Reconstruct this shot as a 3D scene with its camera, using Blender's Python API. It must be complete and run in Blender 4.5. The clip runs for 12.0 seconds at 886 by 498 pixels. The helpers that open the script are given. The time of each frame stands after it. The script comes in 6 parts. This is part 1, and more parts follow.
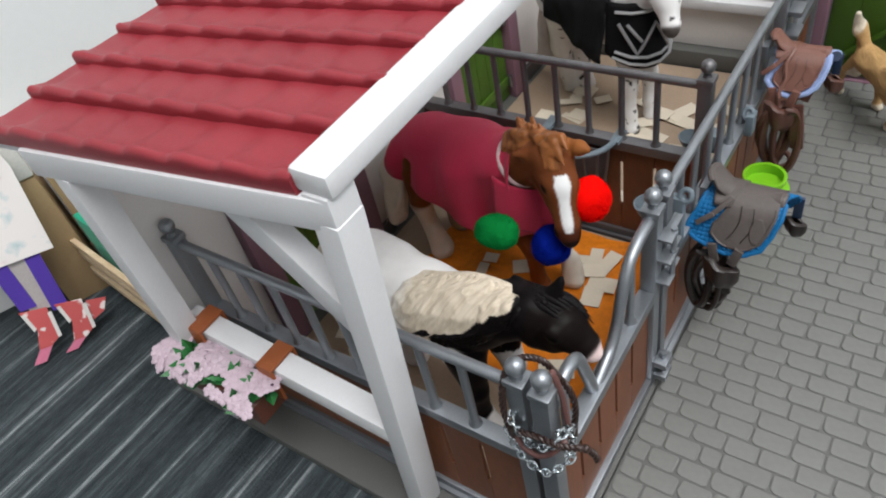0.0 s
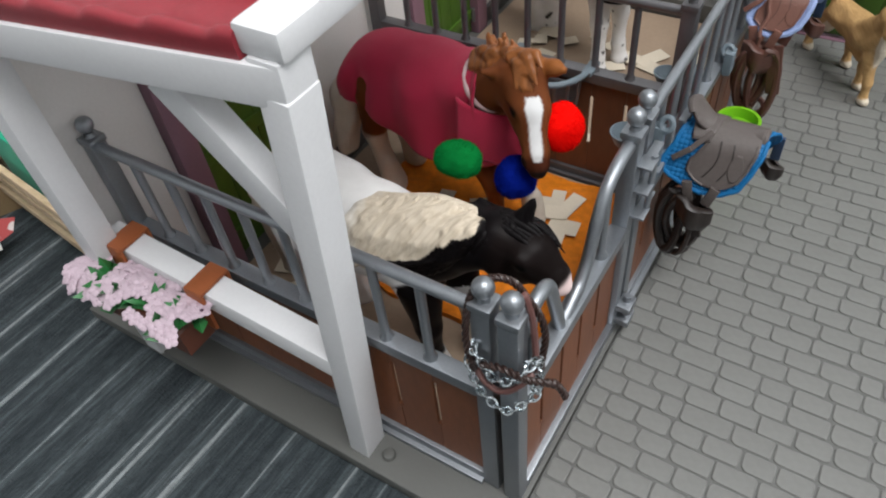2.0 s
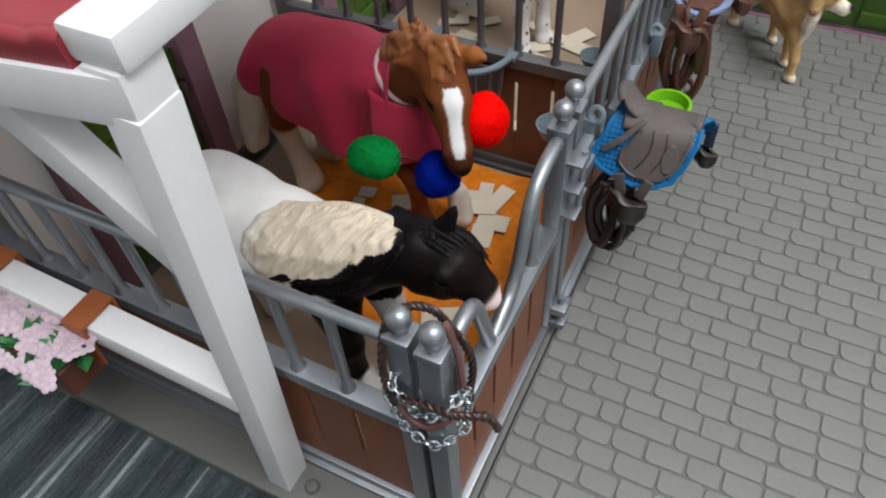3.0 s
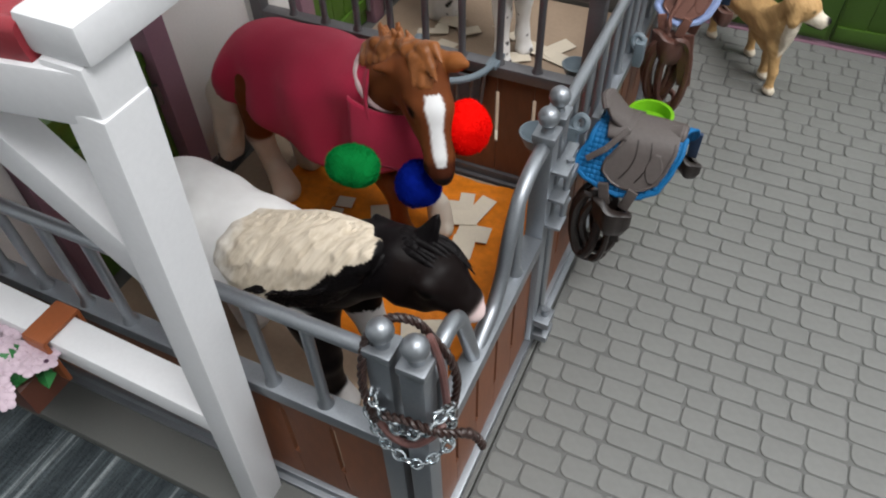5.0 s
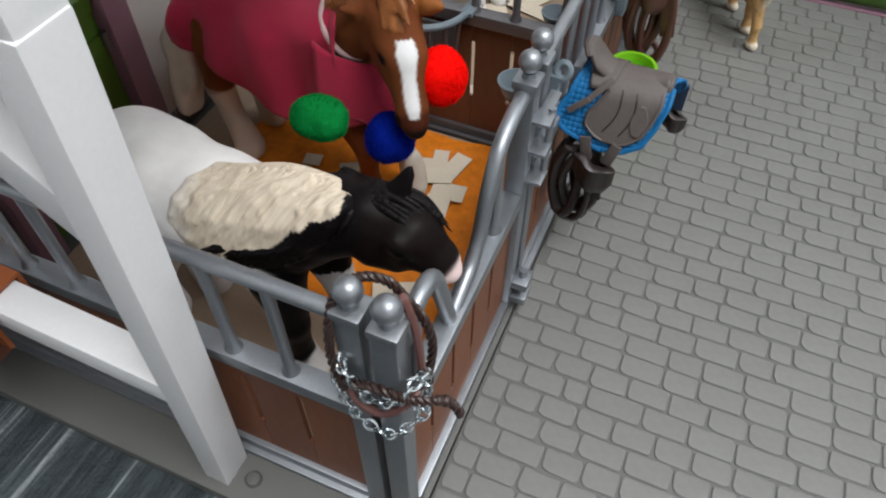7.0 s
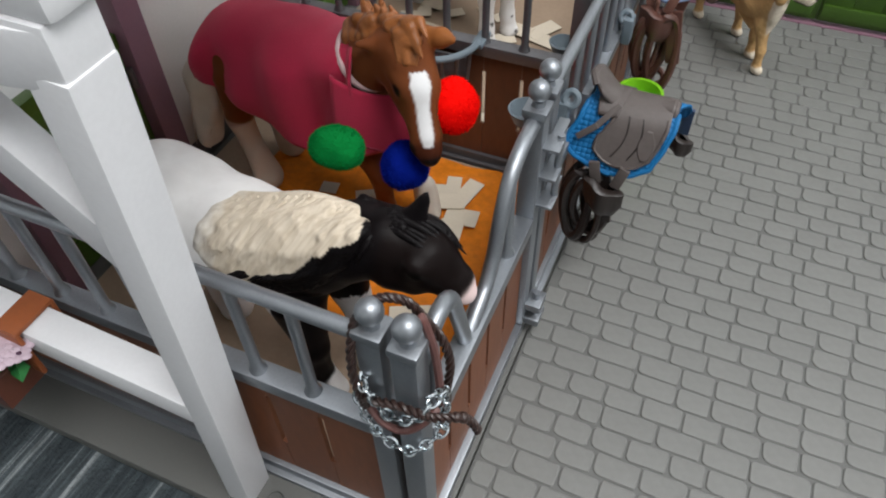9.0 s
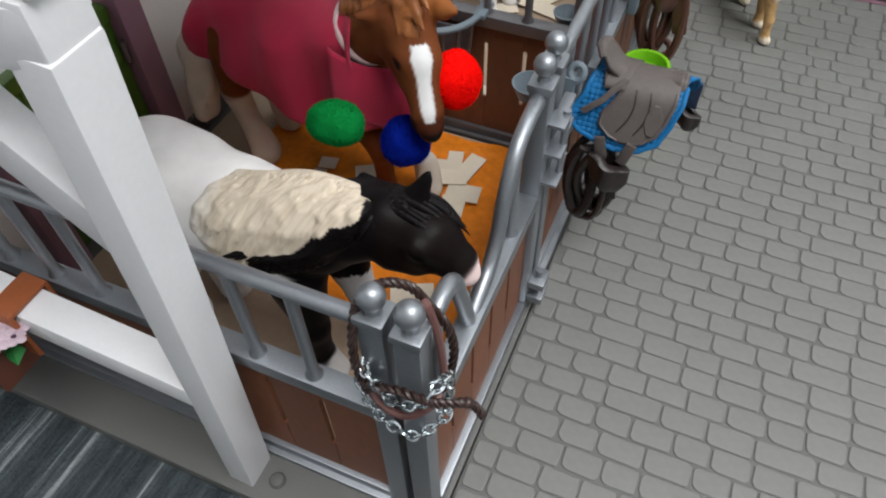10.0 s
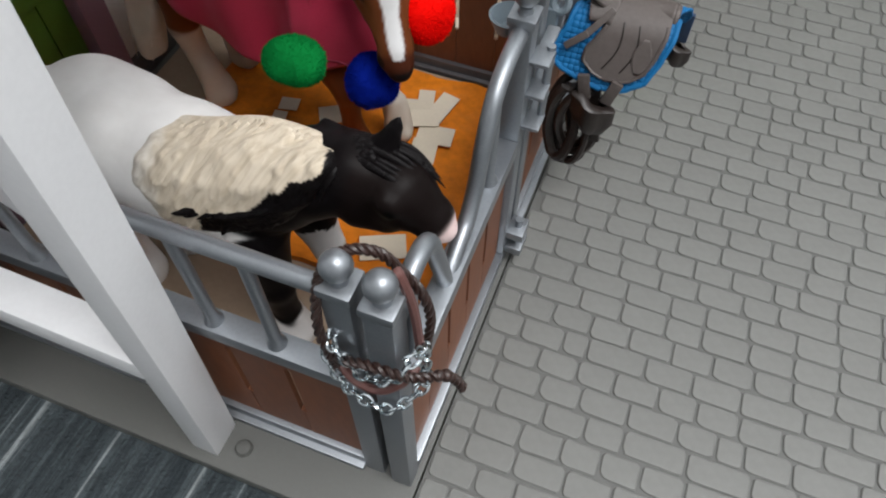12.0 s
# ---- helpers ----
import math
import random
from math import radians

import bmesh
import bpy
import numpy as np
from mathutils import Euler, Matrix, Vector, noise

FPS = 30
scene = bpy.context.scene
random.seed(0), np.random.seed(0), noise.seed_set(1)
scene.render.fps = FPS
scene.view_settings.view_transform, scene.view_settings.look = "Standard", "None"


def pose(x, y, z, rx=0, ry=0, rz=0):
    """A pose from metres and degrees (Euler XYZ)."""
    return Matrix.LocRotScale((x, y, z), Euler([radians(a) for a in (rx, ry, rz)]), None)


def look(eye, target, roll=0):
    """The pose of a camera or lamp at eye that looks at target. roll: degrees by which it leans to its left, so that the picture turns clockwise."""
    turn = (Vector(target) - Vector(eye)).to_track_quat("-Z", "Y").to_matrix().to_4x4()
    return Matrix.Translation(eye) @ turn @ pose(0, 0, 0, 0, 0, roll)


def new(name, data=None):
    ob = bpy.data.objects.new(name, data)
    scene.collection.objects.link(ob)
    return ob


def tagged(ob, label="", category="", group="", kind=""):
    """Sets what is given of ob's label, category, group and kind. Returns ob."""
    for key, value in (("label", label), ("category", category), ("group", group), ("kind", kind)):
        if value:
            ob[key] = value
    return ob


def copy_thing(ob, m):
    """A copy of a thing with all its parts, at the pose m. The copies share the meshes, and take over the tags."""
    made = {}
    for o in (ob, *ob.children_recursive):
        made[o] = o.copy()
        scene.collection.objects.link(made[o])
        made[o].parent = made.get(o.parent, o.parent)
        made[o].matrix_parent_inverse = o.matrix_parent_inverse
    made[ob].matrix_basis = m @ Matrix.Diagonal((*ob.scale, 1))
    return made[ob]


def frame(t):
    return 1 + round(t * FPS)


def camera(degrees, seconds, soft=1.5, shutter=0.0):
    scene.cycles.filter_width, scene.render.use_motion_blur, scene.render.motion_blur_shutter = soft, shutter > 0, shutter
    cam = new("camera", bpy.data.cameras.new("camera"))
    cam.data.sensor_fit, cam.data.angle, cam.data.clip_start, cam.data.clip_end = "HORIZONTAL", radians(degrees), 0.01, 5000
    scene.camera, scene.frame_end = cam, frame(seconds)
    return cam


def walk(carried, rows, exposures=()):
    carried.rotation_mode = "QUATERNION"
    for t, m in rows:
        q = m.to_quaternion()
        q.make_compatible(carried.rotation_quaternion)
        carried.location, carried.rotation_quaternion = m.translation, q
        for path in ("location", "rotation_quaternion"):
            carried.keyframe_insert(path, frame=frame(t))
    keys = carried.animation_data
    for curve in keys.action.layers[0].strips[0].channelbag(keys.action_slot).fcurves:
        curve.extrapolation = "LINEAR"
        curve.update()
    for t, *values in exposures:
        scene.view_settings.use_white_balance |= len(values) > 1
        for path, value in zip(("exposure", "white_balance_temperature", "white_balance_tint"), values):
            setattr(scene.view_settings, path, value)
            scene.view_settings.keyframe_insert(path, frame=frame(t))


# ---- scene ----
cam = camera(63.99, 12.0, soft=2.0, shutter=0.2)
ROWS = [  # seconds, eye in metres, yaw, pitch, roll in degrees
    (0.0, 0.05910, -0.08867, 0.25166, 42.655, -43.407, -14.112),
    (0.5, 0.06179, -0.08601, 0.25457, 43.095, -43.319, -15.881),
    (1.0, 0.05855, -0.08867, 0.24783, 43.157, -44.226, -14.240),
    (1.5, 0.05291, -0.08864, 0.23807, 38.102, -42.518, -10.187),
    (2.0, 0.04777, -0.08881, 0.22606, 36.554, -46.886, -6.977),
    (2.5, 0.04394, -0.07325, 0.21835, 30.615, -47.888, -4.295),
    (3.0, 0.04152, -0.06787, 0.21648, 29.286, -49.156, -4.226),
    (5.0, 0.03858, -0.06566, 0.21148, 26.313, -48.180, -1.924),
    (5.5, 0.03252, -0.06659, 0.20936, 24.613, -46.327, -1.135),
    (6.0, 0.03512, -0.05079, 0.20490, 19.775, -45.983, 0.163),
    (6.5, 0.03440, -0.05603, 0.19905, 20.746, -48.967, 1.649),
    (7.0, 0.03543, -0.06006, 0.20047, 22.958, -50.929, 0.439),
    (7.2, 0.03657, -0.06172, 0.20338, 24.931, -51.087, -1.355),
    (8.8, 0.03618, -0.06051, 0.20367, 23.935, -48.854, -1.823),
    (9.0, 0.03657, -0.06455, 0.20485, 24.465, -48.826, -1.483),
    (9.5, 0.03402, -0.06321, 0.20382, 24.883, -50.337, -1.550),
    (10.0, 0.03405, -0.06075, 0.20314, 24.499, -51.199, -1.670),
    (10.5, 0.03371, -0.05932, 0.20268, 23.969, -51.739, -1.615),
    (11.0, 0.03312, -0.05744, 0.19921, 23.106, -52.174, -0.829),
    (11.5, 0.03047, -0.05590, 0.19441, 22.658, -55.339, 0.286),
    (12.0, 0.02849, -0.04944, 0.19356, 20.612, -56.351, 0.586),
]


def aim(x, y, z, yaw, pitch, roll):
    a, b = radians(yaw), radians(pitch)
    return look((x, y, z), (x - math.sin(a) * math.cos(b), y + math.cos(a) * math.cos(b), z + math.sin(b)), roll)


walk(cam, [(t, aim(*p)) for t, *p in ROWS])

# ---- light ----
world = bpy.data.worlds.new("room_air")
world.use_nodes = True
world.node_tree.nodes["Background"].inputs[0].default_value = (0.80, 0.88, 1.0, 1)
world.node_tree.nodes["Background"].inputs[1].default_value = 0.25
scene.world = world
scene.view_settings.exposure = 0.0


def area_lamp(name, m, sx, sy, watts, colour):
    data = bpy.data.lights.new(name, "AREA")
    data.shape, data.size, data.size_y, data.energy, data.color = "RECTANGLE", sx, sy, watts, colour
    ob = new(name, data)
    ob.matrix_basis = m
    return ob


area_lamp("window_light", look((1.9, 1.6, 1.9), (0.0, 0.1, 0.0)), 0.8, 0.8, 88, (0.93, 0.97, 1.0))
area_lamp("ceiling_light", look((1.0, -0.25, 2.36), (0.95, -0.22, 0.0)), 1.6, 1.3, 76, (0.98, 0.98, 0.99))

# ---- materials ----


def nodes(name):
    mat = bpy.data.materials.new(name)
    mat.use_nodes = True
    t = mat.node_tree
    return mat, t, t.nodes["Principled BSDF"]


def node(t, kind, **values):
    n = t.nodes.new(kind)
    for key, value in values.items():
        n.inputs[key].default_value = value
    return n


def coords(t, scale=(1, 1, 1), turn=0.0):
    c = t.nodes.new("ShaderNodeTexCoord")
    m = t.nodes.new("ShaderNodeMapping")
    m.inputs["Scale"].default_value = scale
    m.inputs["Rotation"].default_value = (0, 0, turn)
    t.links.new(c.outputs["Object"], m.inputs["Vector"])
    return m.outputs["Vector"]


def ramp(t, source, stops):
    r = t.nodes.new("ShaderNodeValToRGB")
    while len(r.color_ramp.elements) < len(stops):
        r.color_ramp.elements.new(0.5)
    for e, (at, c) in zip(r.color_ramp.elements, stops):
        e.position, e.color = at, (*c, 1)
    t.links.new(source, r.inputs["Fac"])
    return r.outputs["Color"]


def mixed(t, kind, fac, a, b):
    m = t.nodes.new("ShaderNodeMix")
    m.data_type, m.blend_type = "RGBA", kind
    for slot, v in ((0, fac), (6, a), (7, b)):
        if isinstance(v, bpy.types.NodeSocket):
            t.links.new(v, m.inputs[slot])
        elif slot:
            m.inputs[slot].default_value = (*v, 1)
        else:
            m.inputs[slot].default_value = v
    return m.outputs[2]


def bump(t, bsdf, source, strength, distance):
    b = t.nodes.new("ShaderNodeBump")
    b.inputs["Strength"].default_value, b.inputs["Distance"].default_value = strength, distance
    t.links.new(source, b.inputs["Height"])
    t.links.new(b.outputs["Normal"], bsdf.inputs["Normal"])
    return b


def moulded(name, colour, rough=0.45, metal=0.0, vary=0.12, big=25.0, fine=900.0, relief=0.15, spec=0.5, stretch=(1, 1, 1), pieces=0.0):
    """Moulded plastic or paint: two scales of colour variation, fine relief, uneven gloss."""
    mat, t, b = nodes(name)
    v = coords(t, stretch)
    large, small = node(t, "ShaderNodeTexNoise", Scale=big, Detail=4.0), node(t, "ShaderNodeTexNoise", Scale=fine, Detail=3.0)
    for n in (large, small):
        t.links.new(v, n.inputs["Vector"])
    dark, light = [c * (1 - vary) for c in colour], [min(1.0, c * (1 + vary)) for c in colour]
    col = mixed(t, "MIX", 0.35, ramp(t, large.outputs["Fac"], ((0.3, dark), (0.7, light))), ramp(t, small.outputs["Fac"], ((0.35, dark), (0.65, light))))
    if pieces:
        info = t.nodes.new("ShaderNodeObjectInfo")
        lo, hi = [1 - pieces] * 3, [1 + pieces] * 3
        col = mixed(t, "MULTIPLY", 1.0, col, ramp(t, info.outputs["Random"], ((0.0, lo), (1.0, hi))))
    t.links.new(col, b.inputs["Base Color"])
    m = t.nodes.new("ShaderNodeMapRange")
    m.inputs["To Min"].default_value, m.inputs["To Max"].default_value = rough * 0.8, min(1.0, rough * 1.25)
    t.links.new(large.outputs["Fac"], m.inputs["Value"])
    t.links.new(m.outputs["Result"], b.inputs["Roughness"])
    b.inputs["Metallic"].default_value = metal
    b.inputs["Specular IOR Level"].default_value = spec
    bump(t, b, small.outputs["Fac"], relief, 0.0002)
    return mat


def wood_grain(name, dark, light, scale=120.0, rough=0.5, stretch=(8, 8, 1)):
    mat, t, b = nodes(name)
    v = coords(t, stretch)
    n = node(t, "ShaderNodeTexNoise", Scale=scale, Detail=6.0, Distortion=0.6)
    t.links.new(v, n.inputs["Vector"])
    big = node(t, "ShaderNodeTexNoise", Scale=30.0, Detail=3.0)
    info = t.nodes.new("ShaderNodeObjectInfo")
    col = ramp(t, n.outputs["Fac"], ((0.3, dark), (0.7, light)))
    col = mixed(t, "MULTIPLY", 0.5, col, ramp(t, big.outputs["Fac"], ((0.3, (0.7, 0.7, 0.7)), (0.7, (1.2, 1.2, 1.2)))))
    col = mixed(t, "MULTIPLY", 1.0, col, ramp(t, info.outputs["Random"], ((0.0, (0.85, 0.85, 0.85)), (1.0, (1.12, 1.12, 1.12)))))
    t.links.new(col, b.inputs["Base Color"])
    b.inputs["Roughness"].default_value = rough
    bump(t, b, n.outputs["Fac"], 0.35, 0.0003)
    return mat


def fabric(name, colour, rough=0.95, weave=2500.0, vary=0.2, relief=0.4):
    mat = moulded(name, colour, rough, 0.0, vary, 40.0, weave, relief, 0.2)
    b = mat.node_tree.nodes["Principled BSDF"]
    b.inputs["Sheen Weight"].default_value = 0.10
    b.inputs["Sheen Roughness"].default_value = 0.6
    return mat


def carpet_paint():
    mat, t, b = nodes("striped_carpet")
    v = coords(t, (1, 1, 1), radians(1.5))
    w = node(t, "ShaderNodeTexNoise", Scale=1.0, Detail=5.0, Roughness=0.75)
    s = t.nodes.new("ShaderNodeMapping")
    s.inputs["Scale"].default_value = (90, 1.3, 1)
    t.links.new(v, s.inputs["Vector"])
    t.links.new(s.outputs["Vector"], w.inputs["Vector"])
    pile = node(t, "ShaderNodeTexNoise", Scale=900.0, Detail=3.0)
    t.links.new(v, pile.inputs["Vector"])
    flock = t.nodes.new("ShaderNodeMapping")
    flock.inputs["Scale"].default_value = (900, 160, 1)
    t.links.new(v, flock.inputs["Vector"])
    fl = node(t, "ShaderNodeTexNoise", Scale=1.0, Detail=2.0)
    t.links.new(flock.outputs["Vector"], fl.inputs["Vector"])
    col = ramp(t, w.outputs["Fac"], ((0.36, (0.026, 0.033, 0.037)), (0.48, (0.042, 0.052, 0.057)), (0.56, (0.075, 0.090, 0.096)), (0.61, (0.25, 0.275, 0.28))))
    col = mixed(t, "MULTIPLY", 0.45, col, ramp(t, fl.outputs["Fac"], ((0.35, (0.55, 0.55, 0.55)), (0.65, (1.4, 1.4, 1.4)))))
    t.links.new(col, b.inputs["Base Color"])
    b.inputs["Roughness"].default_value = 0.95
    b.inputs["Specular IOR Level"].default_value = 0.15
    bump(t, b, pile.outputs["Fac"], 0.9, 0.002)
    return mat


ROOM_TURN = radians(25)
STEEL = moulded("silver_grey_paint", (0.285, 0.303, 0.325), 0.40, 0.85, 0.10, 60.0, 1500.0, 0.10)
# darker grey: dark fittings, and the partition fence with its shade put into the colour
STEEL_DARK = moulded("dark_and_shaded_grey_paint", (0.150, 0.146, 0.152), 0.40, 0.7, 0.12, 60.0, 1500.0, 0.10)
BOARD = moulded("brown_board_plastic", (0.155, 0.055, 0.024), 0.5, 0.0, 0.22, 40.0, 700.0, 0.3, 0.4, (1, 1, 0.25), 0.10)
WHITE = moulded("white_plastic", (0.67, 0.67, 0.68), 0.42, 0.0, 0.04, 20.0, 900.0, 0.10)
LILAC_WHITE = moulded("pale_wall_plastic", (0.74, 0.71, 0.69), 0.6, 0.0, 0.05, 20.0, 900.0, 0.15)
PURPLE = moulded("mauve_plastic", (0.235, 0.125, 0.165), 0.5, 0.0, 0.08, 20.0, 900.0, 0.12)
GREEN = moulded("dark_green_plastic", (0.050, 0.112, 0.010), 0.45, 0.0, 0.12, 30.0, 900.0, 0.2)
ROOF_RED = moulded("red_tile_plastic", (0.255, 0.024, 0.034), 0.42, 0.0, 0.14, 22.0, 800.0, 0.25, 0.4)
PLINTH = moulded("grey_base_plastic", (0.094, 0.095, 0.088), 0.55, 0.0, 0.06, 25.0, 900.0, 0.2)
STONE = moulded("paving_plastic", (0.160, 0.161, 0.152), 0.46, 0.0, 0.10, 18.0, 420.0, 0.5, 0.4, (1, 1, 1), 0.025)
JOINT = moulded("joint_grey", (0.104, 0.105, 0.099), 0.6, 0.0, 0.08, 30.0, 500.0, 0.4)
STALL_FLOOR = moulded("tan_floor_plastic", (0.32, 0.235, 0.165), 0.6, 0.0, 0.12, 30.0, 600.0, 0.3)
BED = moulded("orange_bedding", (0.60, 0.17, 0.006), 0.65, 0.0, 0.26, 110.0, 420.0, 1.0, 0.3)
PAPER = moulded("cream_paper", (0.62, 0.55, 0.44), 0.8, 0.0, 0.06, 40.0, 900.0, 0.15, 0.2, (1, 1, 1), 0.08)
ROOM_WHITE = moulded("white_wall_paint", (0.80, 0.81, 0.81), 0.85, 0.0, 0.02, 4.0, 300.0, 0.2)
CARPET = carpet_paint()
LEATHER = moulded("tan_strap_plastic", (0.27, 0.075, 0.022), 0.45, 0.0, 0.12, 60.0, 900.0, 0.2)
LEAF = moulded("green_leaf_plastic", (0.020, 0.15, 0.035), 0.45, 0.0, 0.25, 120.0, 900.0, 0.2)
PETAL = moulded("pink_petal_plastic", (0.53, 0.415, 0.475), 0.6, 0.0, 0.10, 150.0, 1200.0, 0.2)
PETAL_EYE = moulded("dark_flower_eye", (0.06, 0.02, 0.05), 0.6)
TROUGH = moulded("brown_trough_plastic", (0.10, 0.032, 0.018), 0.5)

# ---- geometry helpers: all lengths below are centimetres ----
CM = 0.01


def tidy(bm, name, mats, smooth=True):
    for v in bm.verts:
        v.co *= CM
    me = bpy.data.meshes.new(name)
    bm.to_mesh(me)
    bm.free()
    for m in mats if isinstance(mats, (list, tuple)) else (mats,):
        me.materials.append(m)
    if smooth:
        me.shade_smooth()
        me.set_sharp_from_angle(angle=radians(38))
    return me


def thing(name, at, label, category, group="", kind=""):
    ob = new(name)
    ob.empty_display_size = 0.01
    ob.matrix_basis = Matrix.Translation(Vector(at) * CM)
    return tagged(ob, label, category, group, kind)


def part(name, bm, mats, parent, label="", smooth=True):
    ob = new(name, bm if isinstance(bm, bpy.types.Mesh) else tidy(bm, name, mats, smooth))
    ob.parent = parent
    if parent.parent is None:
        ob.matrix_parent_inverse = parent.matrix_basis.inverted()
    return tagged(ob, label)


def solid(name, bm, mats, label, category, group="", kind="", smooth=True):
    return tagged(new(name, tidy(bm, name, mats, smooth)), label, category, group, kind)


def box(bm, x0, x1, y0, y1, z0, z1, edge=0.0, m=None, mat=0):
    made = bmesh.ops.create_cube(bm, size=1.0)["verts"]
    for v in made:
        v.co = Vector((x0 + (v.co.x + 0.5) * (x1 - x0), y0 + (v.co.y + 0.5) * (y1 - y0), z0 + (v.co.z + 0.5) * (z1 - z0)))
    faces = list({f for v in made for f in v.link_faces})
    for f in faces:
        f.material_index = mat
    if edge:
        done = bmesh.ops.bevel(bm, geom=list({e for v in made for e in v.link_edges}), offset=edge, segments=2, profile=0.6, affect="EDGES")
        made = list({v for f in done["faces"] for v in f.verts} | {v for v in made if v.is_valid})
    if m is not None:
        for v in made:
            v.co = m @ v.co
    return bm


def boxes(*specs, edge=0.05):
    bm = bmesh.new()
    for s in specs:
        box(bm, *s, edge=edge)
    return bm


def beam(bm, a, b, w, h, edge=0.06, up=(0, 0, 1)):
    """A bevelled bar from a to b; w across, h along up."""
    a, b = Vector(a), Vector(b)
    d = (b - a).normalized()
    side = d.cross(Vector(up)).normalized()
    top = side.cross(d)
    m = Matrix.Translation(a) @ Matrix((side, d, top)).transposed().to_4x4()
    return box(bm, -w / 2, w / 2, 0, (b - a).length, -h / 2, h / 2, edge, m)


def tube(bm, pts, r, seg=10, mat=0, closed=False):
    """A round bar along points; r is a radius or one for each point."""
    pts = [Vector(p) for p in pts]
    n = len(pts)
    rs = r if isinstance(r, (list, tuple)) else [r] * n
    rings, side = [], None
    for i, p in enumerate(pts):
        d = (pts[(i + 1) % n] - pts[i - 1]) if closed else (pts[min(i + 1, n - 1)] - pts[max(i - 1, 0)])
        d.normalize()
        if side is None:
            side = d.cross(Vector((0, 0, 1)) if abs(d.z) < 0.9 else Vector((1, 0, 0)))
        side = (side - d * side.dot(d)).normalized()
        other = d.cross(side)
        rings.append([bm.verts.new(p + rs[i] * (math.cos(q) * side + math.sin(q) * other)) for q in (2 * math.pi * k / seg for k in range(seg))])
    for i in range(n if closed else n - 1):
        a, b = rings[i], rings[(i + 1) % n]
        for k in range(seg):
            f = bm.faces.new((a[k], a[(k + 1) % seg], b[(k + 1) % seg], b[k]))
            f.material_index = mat
    if not closed:
        for f in (bm.faces.new(rings[0][::-1]), bm.faces.new(rings[-1])):
            f.material_index = mat
    return bm


def smooth_path(pts, steps=6):
    """A rounded path through points."""
    pts = [Vector(p) for p in pts]
    out = []
    for i in range(len(pts) - 1):
        p0, p1, p2, p3 = pts[max(i - 1, 0)], pts[i], pts[i + 1], pts[min(i + 2, len(pts) - 1)]
        for s in range(steps):
            u = s / steps
            out.append(0.5 * (2 * p1 + (p2 - p0) * u + (2 * p0 - 5 * p1 + 4 * p2 - p3) * u * u + (3 * p1 - p0 - 3 * p2 + p3) * u ** 3))
    return out + [pts[-1]]


def ball(bm, c, r, u=16, v=10, squash=1.0, mat=0):
    made = bmesh.ops.create_uvsphere(bm, u_segments=u, v_segments=v, radius=r)["verts"]
    for p in made:
        p.co = Vector((p.co.x, p.co.y, p.co.z * squash)) + Vector(c)
    for f in {f for p in made for f in p.link_faces}:
        f.material_index = mat
    return bm


def lathe(bm, c, profile, seg=24, mat=0):
    """A turned shape from (radius, height) pairs about the upright through c."""
    c = Vector(c)
    rings = [[bm.verts.new(c + Vector((r * math.cos(a), r * math.sin(a), z))) for a in (2 * math.pi * k / seg for k in range(seg))] for r, z in profile]
    for a, b in zip(rings, rings[1:]):
        for k in range(seg):
            bm.faces.new((a[k], a[(k + 1) % seg], b[(k + 1) % seg], b[k])).material_index = mat
    bm.faces.new(rings[0][::-1]).material_index = mat
    bm.faces.new(rings[-1]).material_index = mat
    return bm


def prism(bm, outline, z0, z1, inset=0.0, mat=0):
    """A plate with the given outline (x, y), its top edge softened by inset."""
    lo = [bm.verts.new((x, y, z0)) for x, y in outline]
    mid = [bm.verts.new((x, y, z1 - inset)) for x, y in outline]
    cx, cy = sum(x for x, _ in outline) / len(outline), sum(y for _, y in outline) / len(outline)
    rings = [lo, mid]
    if inset:
        rings.append([bm.verts.new((x + (cx - x) * inset / max(0.01, math.hypot(x - cx, y - cy)) * 1.2, y + (cy - y) * inset / max(0.01, math.hypot(x - cx, y - cy)) * 1.2, z1)) for x, y in outline])
    n = len(outline)
    for a, b in zip(rings, rings[1:]):
        for k in range(n):
            bm.faces.new((a[k], a[(k + 1) % n], b[(k + 1) % n], b[k])).material_index = mat
    bm.faces.new(rings[-1]).material_index = mat
    bm.faces.new(lo[::-1]).material_index = mat
    return bm

# ---- the room ----


def room_box(x0, x1, y0, y1, z0, z1):
    """A box laid out in the room's own directions, which are turned against the toy stable's."""
    bm = bmesh.new()
    box(bm, x0, x1, y0, y1, z0, z1)
    turn = Matrix.Rotation(-ROOM_TURN, 4, "Z")
    for v in bm.verts:
        v.co = turn @ v.co
    return bm


WALL_X = -29.2
solid("floor", room_box(WALL_X - 10, 260, -280, 210, -10, -0.6), CARPET, "dark grey carpet with pale uneven stripes", "carpet", kind="structure")
solid("wall_west", room_box(WALL_X - 10, WALL_X, -280, 210, -0.6, 240), ROOM_WHITE, "plain white painted room wall", "wall", kind="structure")
solid("wall_north", room_box(WALL_X, 260, 200, 210, -0.6, 240), ROOM_WHITE, "plain white painted room wall", "wall", kind="structure")
solid("wall_east", room_box(250, 260, -270, 200, -0.6, 240), ROOM_WHITE, "plain white painted room wall", "wall", kind="structure")
solid("wall_south", room_box(WALL_X, 260, -280, -270, -0.6, 240), ROOM_WHITE, "plain white painted room wall", "wall", kind="structure")
solid("ceiling", room_box(WALL_X - 10, 260, -280, 210, 240, 250), ROOM_WHITE, "plain white room ceiling", "ceiling", kind="structure")

